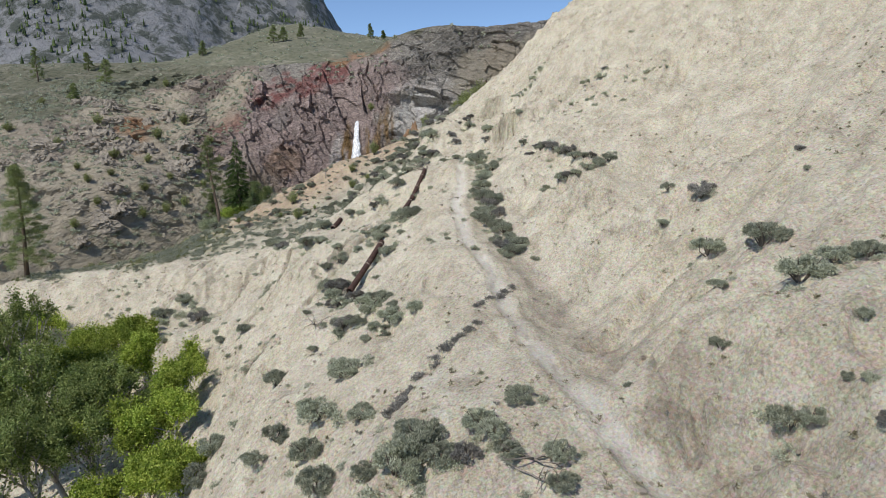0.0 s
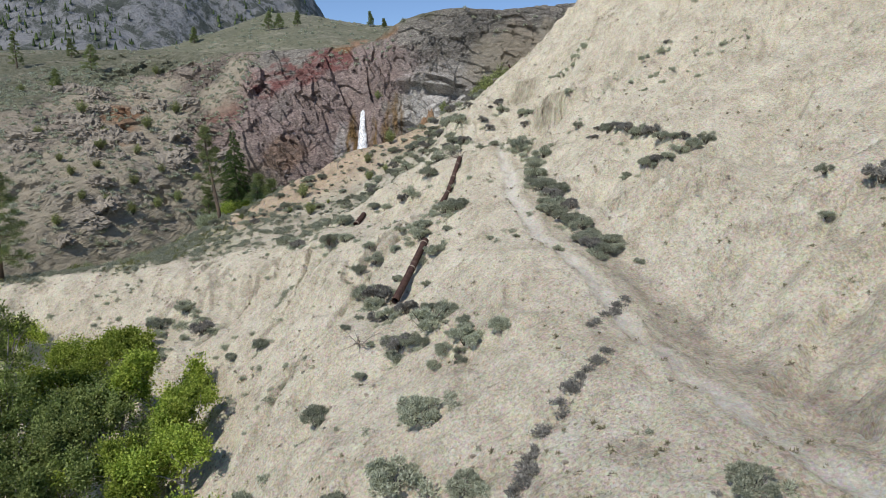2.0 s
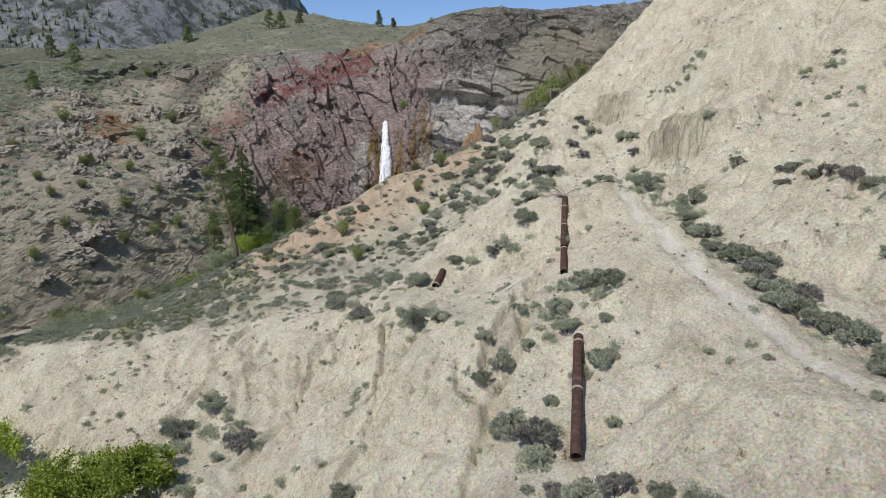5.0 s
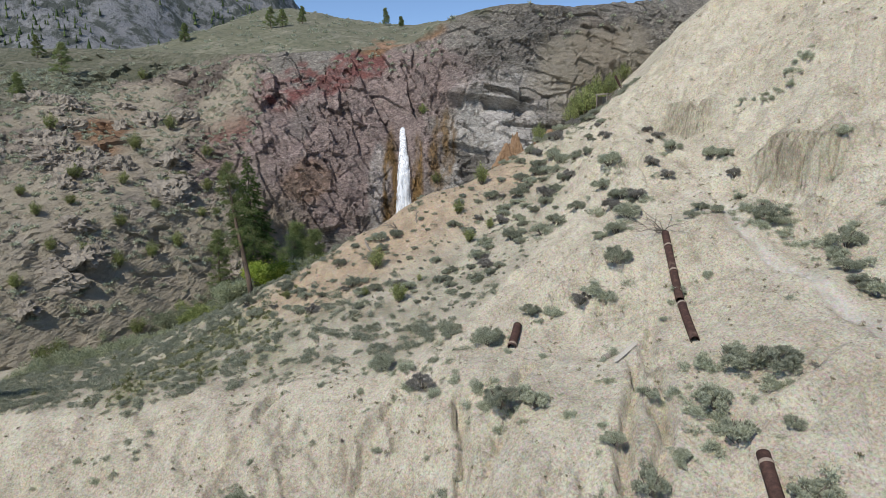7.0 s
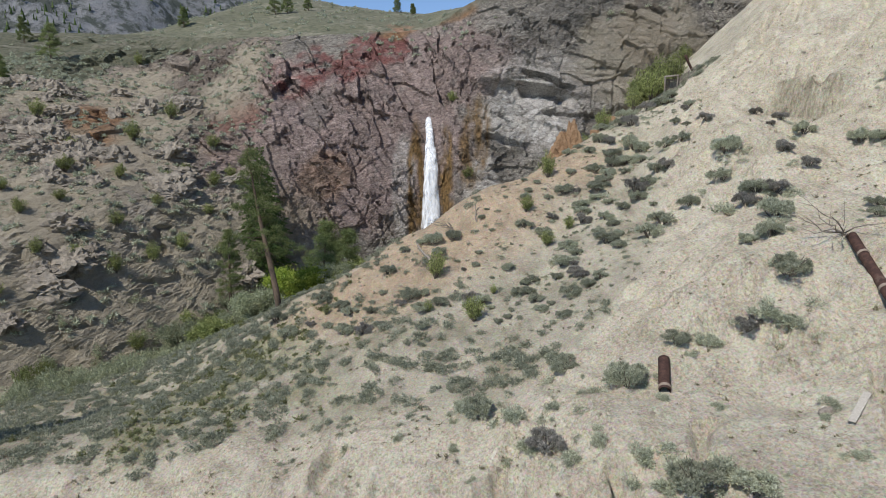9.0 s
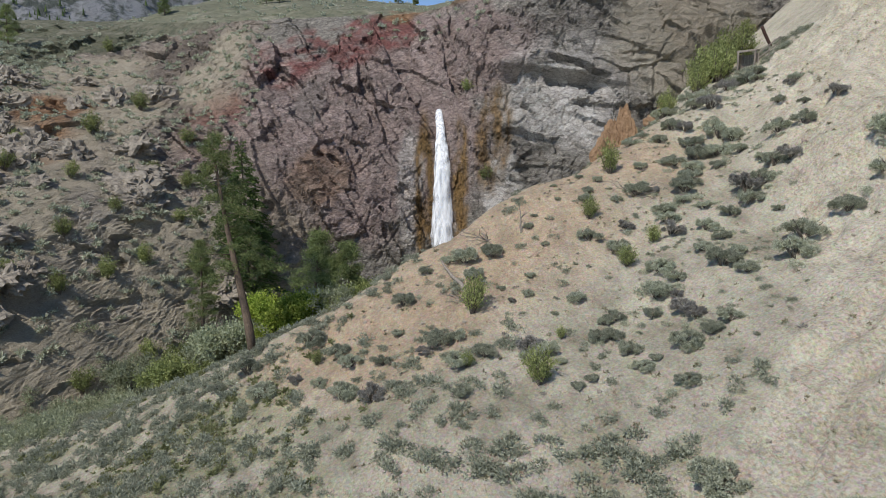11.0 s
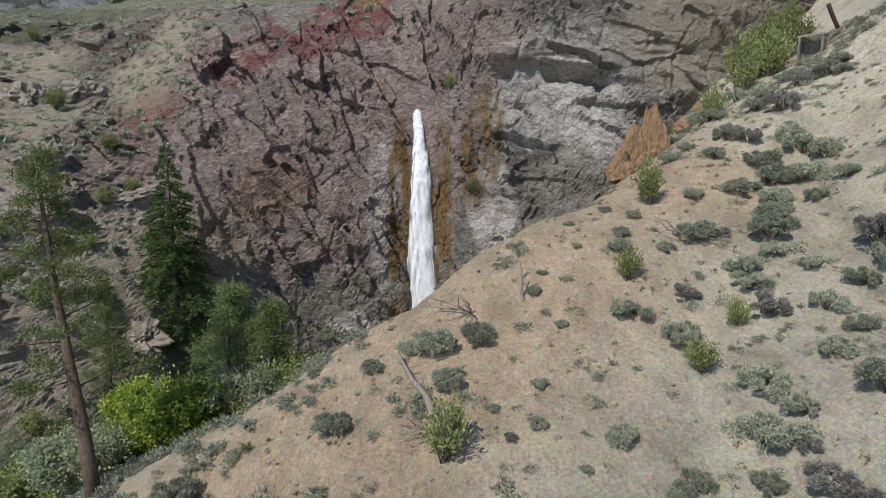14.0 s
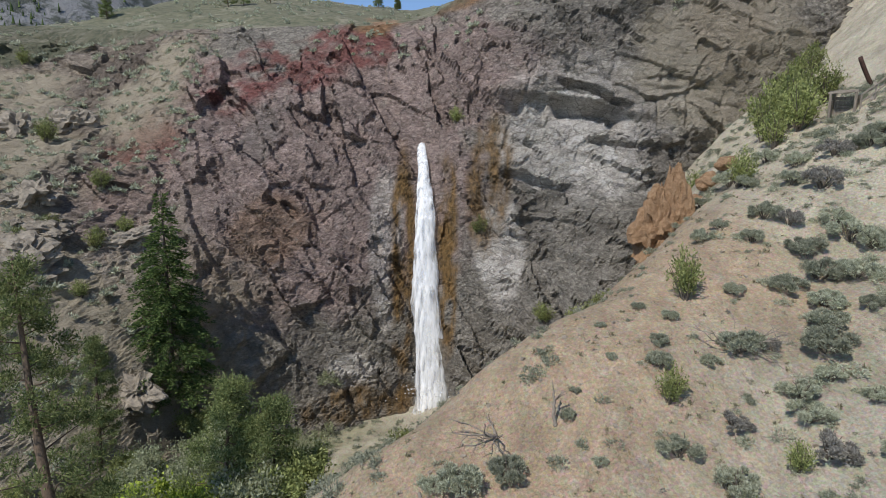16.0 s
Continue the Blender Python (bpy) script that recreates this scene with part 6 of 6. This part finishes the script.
RUST, FLANGE = rust_material(), flange_material()


def pipe(ends, radius, joints, label):
    """A hollow steel pipe with riveted collars at its joints."""
    a, b = Vector(ends[0]), Vector(ends[1])
    ob = thing("rusty_pipe", label, "pipe", "pipes on the slope")
    d = (b - a).normalized()
    ln = (b - a).length
    ob.matrix_basis = Matrix.Translation(a) @ d.to_track_quat("Z", "Y").to_matrix().to_4x4()
    rng = random.Random(int(ln * 10))
    sides, rings = 22, max(6, int(ln / 0.5))
    v, f = [], []
    for wall in (radius, radius - 0.03):
        for i in range(rings + 1):
            t = i / rings
            sag = -0.05 * math.sin(math.pi * t)
            for k in range(sides):
                q = 2 * math.pi * k / sides
                r = wall * (1 + 0.025 * (rng.random() - 0.5))
                v.append((r * math.cos(q), r * math.sin(q) + sag, ln * t))
    half = (rings + 1) * sides
    for i in range(rings):
        for k in range(sides):
            p, q = i * sides + k, i * sides + (k + 1) % sides
            f.append((p, q, q + sides, p + sides))
            f.append((half + p, half + p + sides, half + q + sides, half + q))
    for i in (0, rings):
        for k in range(sides):
            p, q = i * sides + k, i * sides + (k + 1) % sides
            f.append((p, half + p, half + q, q) if i == 0 else (p, q, half + q, half + p))
    part("pipe_wall", mesh_of("pipe_wall", v, f, RUST, True), ob)
    for t in joints:
        v, f = [], []
        for r, z in ((radius + 0.005, -0.09), (radius + 0.035, -0.05), (radius + 0.035, 0.05), (radius + 0.005, 0.09)):
            for k in range(sides):
                q = 2 * math.pi * k / sides
                v.append((r * math.cos(q), r * math.sin(q), ln * t + z))
        f = [(i * sides + k, i * sides + (k + 1) % sides, (i + 1) * sides + (k + 1) % sides, (i + 1) * sides + k) for i in range(3) for k in range(sides)]
        part("collar", mesh_of("collar", v, f, FLANGE), ob, "pale lime-crusted joint collar")
    return ob


def rest(x, y, up):
    return (x, y, sit(x, y, 0) + up)


pipe((rest(-4.95, 81.6, 0.25), rest(-6.15, 75.2, 0.35)), 0.27, (0.22, 0.6), "rust-brown steel pipe lying down the silt slope")
pipe((rest(-6.2, 74.8, 0.3), rest(-6.95, 70.8, 0.1)), 0.27, (0.03,), "rust-brown steel pipe half buried in silt")
pipe((rest(-7.75, 61.6, 0.3), rest(-9.5, 53.4, 0.3)), 0.29, (0.06, 0.5), "long rust-red steel pipe lying across the sage")
pipe((rest(-16.1, 79.2, 0.2), rest(-16.75, 77.2, 0.15)), 0.3, (0.9,), "short broken stub of rusty pipe")
pipe((rest(3.9, 128.0, 3.0), rest(5.2, 128.1, -0.2)), 0.16, (), "rusty pipe post leaning over the old timber intake")


# ---- dead wood ----
def dead_branch(seed, count, long, label, name="dead_branches"):
    """A tangle of bare grey branches that fork from one butt."""
    rng = np.random.default_rng(seed)
    ob = thing(name, label, "dead wood", "dead wood")
    for _ in range(count):
        v, f = [], []
        a = rng.uniform(0, 2 * math.pi)
        d = Vector((math.cos(a), math.sin(a), rng.uniform(0.05, 0.55)))
        p = Vector((0, 0, 0.05))
        line = [tuple(p)]
        for k in range(4):
            p = p + (d + Vector(rng.normal(size=3)) * 0.25) * long / 4
            p.z = max(p.z, 0.04)
            line.append(tuple(p))
            if k in (1, 2):
                q = p + (d + Vector(rng.normal(size=3)) * 0.6) * long * 0.3
                tube(v, f, [tuple(p), tuple(p.lerp(q, 0.5) + Vector((0, 0, 0.04))), tuple(q)], [0.02, 0.014, 0.006], 5)
        tube(v, f, line, [0.045, 0.036, 0.028, 0.018, 0.008], 6)
        part("branch", mesh_of("branch", v, f, DEAD_WOOD, True), ob)
    return ob


def log(p, q, r, label, snag=False):
    ob = thing("snag" if snag else "fallen_log", label, "dead wood", "dead wood")
    rng = np.random.default_rng(int(abs(p[0]) * 10))
    p, q = Vector(p), Vector(q)
    ob.location = p
    v, f = [], []
    ts = np.linspace(0, 1, 8)
    tube(v, f, [tuple((q - p) * t + Vector(rng.normal(size=3)) * 0.03) for t in ts], [r * (1 - 0.6 * t) for t in ts], 9, 0.2, rng)
    part("bole", mesh_of("bole", v, f, DEAD_WOOD, True), ob)
    v, f = [], []
    for _ in range(7):
        t = rng.uniform(0.25, 0.95)
        s = (q - p) * t
        e = s + Vector(rng.normal(size=3)).normalized() * rng.uniform(0.25, 0.8) + Vector((0, 0, 0.15))
        tube(v, f, [tuple(s), tuple(s.lerp(e, 0.5) + Vector((0, 0, 0.05))), tuple(e)], [0.03, 0.02, 0.008], 5)
    tagged(part("branchwork", mesh_of("branchwork", v, f, DEAD_WOOD, True), ob), kind="stuff")
    return ob


log(rest(-28.5, 99.4, 0.1), rest(-30.2, 102.9, 0.5), 0.17, "weathered grey fallen log on the ochre scree")
log(rest(-24.5, 104.9, -0.1), rest(-24.55, 105.2, 1.3), 0.09, "thin orange-brown dead snag standing on scree", True)
plant(dead_branch(211, 9, 1.7, "tangled grey root and branch pile on scree"), *rest(-26.9, 105.0, 0.1), 1, 0)
plant(dead_branch(212, 8, 1.5, "bare grey branches round the log's butt"), *rest(-28.6, 98.8, 0.1), 1, 60)
plant(dead_branch(213, 10, 2.6, "bleached dead branches heaped over the pipe's end"), *rest(-4.7, 82.6, 0.2), 1, 0)
plant(dead_branch(214, 8, 1.9, "grey dead brush on the upper slope"), *rest(-15.9, 106.6, 0.1), 1, 30)
plant(dead_branch(215, 7, 1.6, "grey fallen branches among sage"), *rest(-11.4, 48.2, 0.1), 1, 80)
plant(dead_branch(216, 6, 1.5, "grey fallen branches on the spur"), *rest(4.3, 23.4, 0.1), 1, 10)
plant(dead_branch(217, 8, 2.2, "grey dead branches at the fir's foot"), -52.5, 140.5, -19.5, 1, 10)


def rock_mesh(seed, size, squash, rough, mat, detail=3):
    bm = bmesh.new()
    bmesh.ops.create_icosphere(bm, subdivisions=detail, radius=1)
    co = np.array([v.co[:] for v in bm.verts])
    _, r, s = cells(co[:, 0] * 1.6 + seed, co[:, 1] * 1.6, co[:, 2] * 1.6, seed=seed)
    k = 1 + rough * (0.8 * (r - 0.5) + 0.8 * s + 0.7 * fbm(co[:, 0] * 2 + seed, co[:, 1] * 2, co[:, 2] * 2, seed=seed, octaves=4) + 0.45 * fbm(co[:, 0] * 6 + seed, co[:, 1] * 6, co[:, 2] * 6, seed=seed + 1, octaves=4, ridged=True))
    for v, m in zip(bm.verts, k):
        v.co = Vector((v.co.x * size[0], v.co.y * size[1], v.co.z * size[2])) * m
        if v.co.z > 0:
            v.co.x *= 1 - squash * v.co.z / size[2]
            v.co.y *= 1 - squash * v.co.z / size[2]
    me = bpy.data.meshes.new("rock")
    bm.to_mesh(me)
    bm.free()
    me.materials.append(mat)
    return me


def board(p, q, wide, thick, label):
    """A sawn plank lying from p to q."""
    p, q = Vector(p), Vector(q)
    bm = bmesh.new()
    bmesh.ops.create_cube(bm, size=1)
    for v in bm.verts:
        v.co = Vector((v.co.x * wide * (1 + 0.06 * v.co.y), v.co.y * (q - p).length, v.co.z * thick))
    bmesh.ops.subdivide_edges(bm, edges=[e for e in bm.edges if abs((e.verts[0].co - e.verts[1].co).y) > 0.5], cuts=5)
    for v in bm.verts:
        v.co.z += 0.02 * math.sin(2.3 * v.co.y)
        v.co.x += 0.01 * math.sin(5.1 * v.co.y + v.co.z * 40)
    bmesh.ops.bevel(bm, geom=[e for e in bm.edges if e.is_boundary or e.calc_face_angle(0) > 1], offset=0.008, segments=1, affect="EDGES")
    me = bpy.data.meshes.new("wooden_board")
    bm.to_mesh(me)
    bm.free()
    me.materials.append(bark_material("bleached_wood", (0.34, 0.31, 0.26), (0.58, 0.54, 0.47)))
    ob = tagged(new("wooden_board", me), label, "board")
    ob.matrix_basis = Matrix.Translation((p + q) / 2) @ (q - p).to_track_quat("Y", "Z").to_matrix().to_4x4()
    return ob


board(rest(-11.3, 71.5, 0.16), rest(-9.6, 73.0, 0.16), 0.30, 0.05, "bleached wooden board lying on pale silt below the pipe")
def beam(a, b, wide, thick):
    """A squared timber from a to b, with worn edges."""
    a, b = Vector(a), Vector(b)
    bm = bmesh.new()
    bmesh.ops.create_cube(bm, size=1)
    bmesh.ops.scale(bm, vec=(wide, thick, (b - a).length), verts=bm.verts)
    bmesh.ops.bevel(bm, geom=bm.edges[:], offset=0.012, segments=1, affect="EDGES")
    bmesh.ops.transform(bm, matrix=Matrix.Translation((a + b) / 2) @ (b - a).to_track_quat("Z", "Y").to_matrix().to_4x4(), verts=bm.verts)
    me = bpy.data.meshes.new("beam")
    bm.to_mesh(me)
    bm.free()
    me.materials.append(DEAD_WOOD)
    return me


def timber_intake():
    """An open-fronted plank box set in the bank, and the rail that runs from it."""
    foot = Vector((1.6, 126.2, sit(1.6, 126.2)))
    out = thing("timber_intake", "old grey plank intake box with a dark open front", "timber frame")
    out.location = foot
    side, back = Vector((0.55, -0.55, 0.0)), Vector((0.75, 0.62, 0.0))
    for k in (-1, 1):
        p = side * k
        part("post", beam(p + Vector((0, 0, -0.4)), p + Vector((0.05 * k, 0, 1.9)), 0.16, 0.14), out)
        part("post", beam(p + back + Vector((0, 0, -0.3)), p + back + Vector((0, 0, 1.8)), 0.14, 0.14), out)
        for i in range(6):
            z = 0.05 + 0.3 * i
            part("side_plank", beam(p * 1.08 + Vector((0, 0, z)), p * 1.08 + back + Vector((0, 0, z)), 0.05, 0.27), out)
    for i in range(6):
        z = 0.05 + 0.3 * i
        part("back_plank", beam(back * 1.06 - side + Vector((0, 0, z)), back * 1.06 + side + Vector((0, 0, z)), 0.05, 0.27), out)
    part("lintel", beam(side * -1.25 + Vector((0, 0, 1.92)), side * 1.25 + Vector((0, 0, 1.98)), 0.16, 0.16), out)
    for i in range(4):
        q = back * (0.15 + 0.28 * i)
        part("roof_plank", beam(q - side * 1.15 + Vector((0, 0, 2.06)), q + side * 1.15 + Vector((0, 0, 2.06)), 0.25, 0.05), out)
    rail = thing("wooden_rail", "weathered grey wooden rail beside the plank intake", "fence")
    rail.location = (2.4, 125.4, sit(2.4, 125.4))
    ends = [Vector((0.95 * i, -0.1 * i, sit(2.4 + 0.95 * i, 125.4 - 0.1 * i) - rail.location.z)) for i in range(3)]
    for e in ends:
        part("post", beam(e + Vector((0, 0, -0.3)), e + Vector((0.04, 0, 1.15)), 0.1, 0.1), rail)
    for z in (0.55, 1.08):
        part("rail", beam(ends[0] + Vector((0, -0.07, z)), ends[2] + Vector((0, -0.07, z)), 0.05, 0.11), rail)


timber_intake()
log(rest(3.4, 23.2, 0.15), rest(5.1, 21.9, 0.25), 0.05, "bleached grey stick lying among sage on the spur")
clod = tagged(new("stone", rock_mesh(31, (0.32, 0.26, 0.24), 0.1, 0.4, DEAD_WOOD)), "brown stone resting on the pale silt", "rock")
clod.location = (-11.3, 72.9, sit(-11.3, 72.9) + 0.12)


# ---- the ochre spire and loose stones ----
def stone_material(name, dark, light):
    m = Mat(name, 0.9)
    n = m.noise(2.5, 8, 0.7)
    m.colour(m.ramp(n, (0.3, dark), (0.7, light)))
    m.bump(n, 1.0, 0.3)
    m.bump(m.noise(9, 6, 0.75), 0.9, 0.06)
    return m.m


OCHRE_ROCK = stone_material("ochre_rock", (0.20, 0.115, 0.06), (0.42, 0.28, 0.17))
GREY_ROCK = stone_material("grey_rock", (0.14, 0.125, 0.115), (0.34, 0.31, 0.28))
spire = tagged(new("rock_spire", rock_mesh(5, (2.2, 1.7, 4.0), 0.5, 0.5, OCHRE_ROCK, 5)), "crumbling ochre rock spire on the crest", "rock")
spire.location = (-11.2, 126, sit(-11.2, 126) + 0.8)
for i, (rx, ry, rs) in enumerate([(-6.5, 129, 0.9), (-4.9, 129.6, 0.8), (-7.9, 128.4, 0.6)]):
    lump = tagged(new("ochre_boulder", rock_mesh(20 + i, (rs * 1.3, rs, rs * 0.8), 0.2, 0.35, OCHRE_ROCK)), "crumbling ochre boulder in the sage", "rock", "ochre boulders")
    lump.location = (rx, ry, sit(rx, ry) + 0.25 * rs)


def stones(name, x, y, z, sizes, mat, label, seed):
    """Loose stones, each a rough block of its own."""
    rng = np.random.default_rng(seed)
    v, f = [], []
    cube = np.array([(sx, sy, sz) for sx in (-1, 1) for sy in (-1, 1) for sz in (-1, 1)], float)
    quads = [(0, 1, 3, 2), (4, 6, 7, 5), (0, 4, 5, 1), (2, 3, 7, 6), (0, 2, 6, 4), (1, 5, 7, 3)]
    for px, py, pz, s in zip(x, y, z, sizes):
        n = len(v)
        c = cube * rng.uniform(0.5, 1.0, (8, 1)) * s * np.array([1, rng.uniform(0.6, 1), rng.uniform(0.4, 0.8)])
        a = rng.uniform(0, 6.28)
        v += [(px + p[0] * math.cos(a) - p[1] * math.sin(a), py + p[0] * math.sin(a) + p[1] * math.cos(a), pz + p[2]) for p in c]
        f += [tuple(n + k for k in q) for q in quads]
    return tagged(new(name, mesh_of(name, v, f, mat)), label, "stones", kind="stuff")


kx, ky = scatter(9000, -50, 30, 16, 124, lambda x, y: 0.2 + 0.6 * soil_weights(x, y)[1] + 0.3 * smooth(1.5, 0.4, distance_to(DRAW, x, y)[0]), 51)
stones("loose_stones", kx, ky, height(kx, ky), np.random.default_rng(52).uniform(0.03, 0.15, len(kx)), stone_material("pale_stone", (0.28, 0.23, 0.18), (0.52, 0.46, 0.38)), "pale loose stones scattered on the slopes", 53)


# ---- crags that stand out of the western rock slope ----
def crags():
    rng = np.random.default_rng(91)
    mat = stone_material("brown_rock", (0.16, 0.14, 0.115), (0.42, 0.37, 0.30))
    shapes = [rock_mesh(300 + i, (1.5, 1.1, 1.15), 0.12, 0.7, mat, 4) for i in range(6)]
    for me in shapes:
        me.polygons.foreach_set("use_smooth", np.zeros(len(me.polygons), bool))
    x, y = scatter(900, -108, -57, 104, 168, lambda x, y: smooth(0.05, 0.3, fbm(x / 7, y / 9, seed=271, octaves=3)), 93)
    spots = [(px, py, top_of(cliff, px, py)) for px, py in list(zip(x, y))[:130]]
    for px, py, z in spots:
        if z is None or z < -20 or z > 20:
            continue
        s = rng.uniform(0.5, 1.5)
        crag = tagged(new("rock_crag", shapes[rng.integers(6)]), "brown-grey broken crag jutting from the scree slope", "rock", "crags on the slope")
        crag.matrix_basis = pose(px, py, z - 0.15 * s, rng.uniform(-14, 14), rng.uniform(-14, 14), rng.uniform(-30, 30)) @ Matrix.Diagonal((s * rng.uniform(0.9, 1.6), s, s * rng.uniform(0.7, 1.2), 1))


crags()
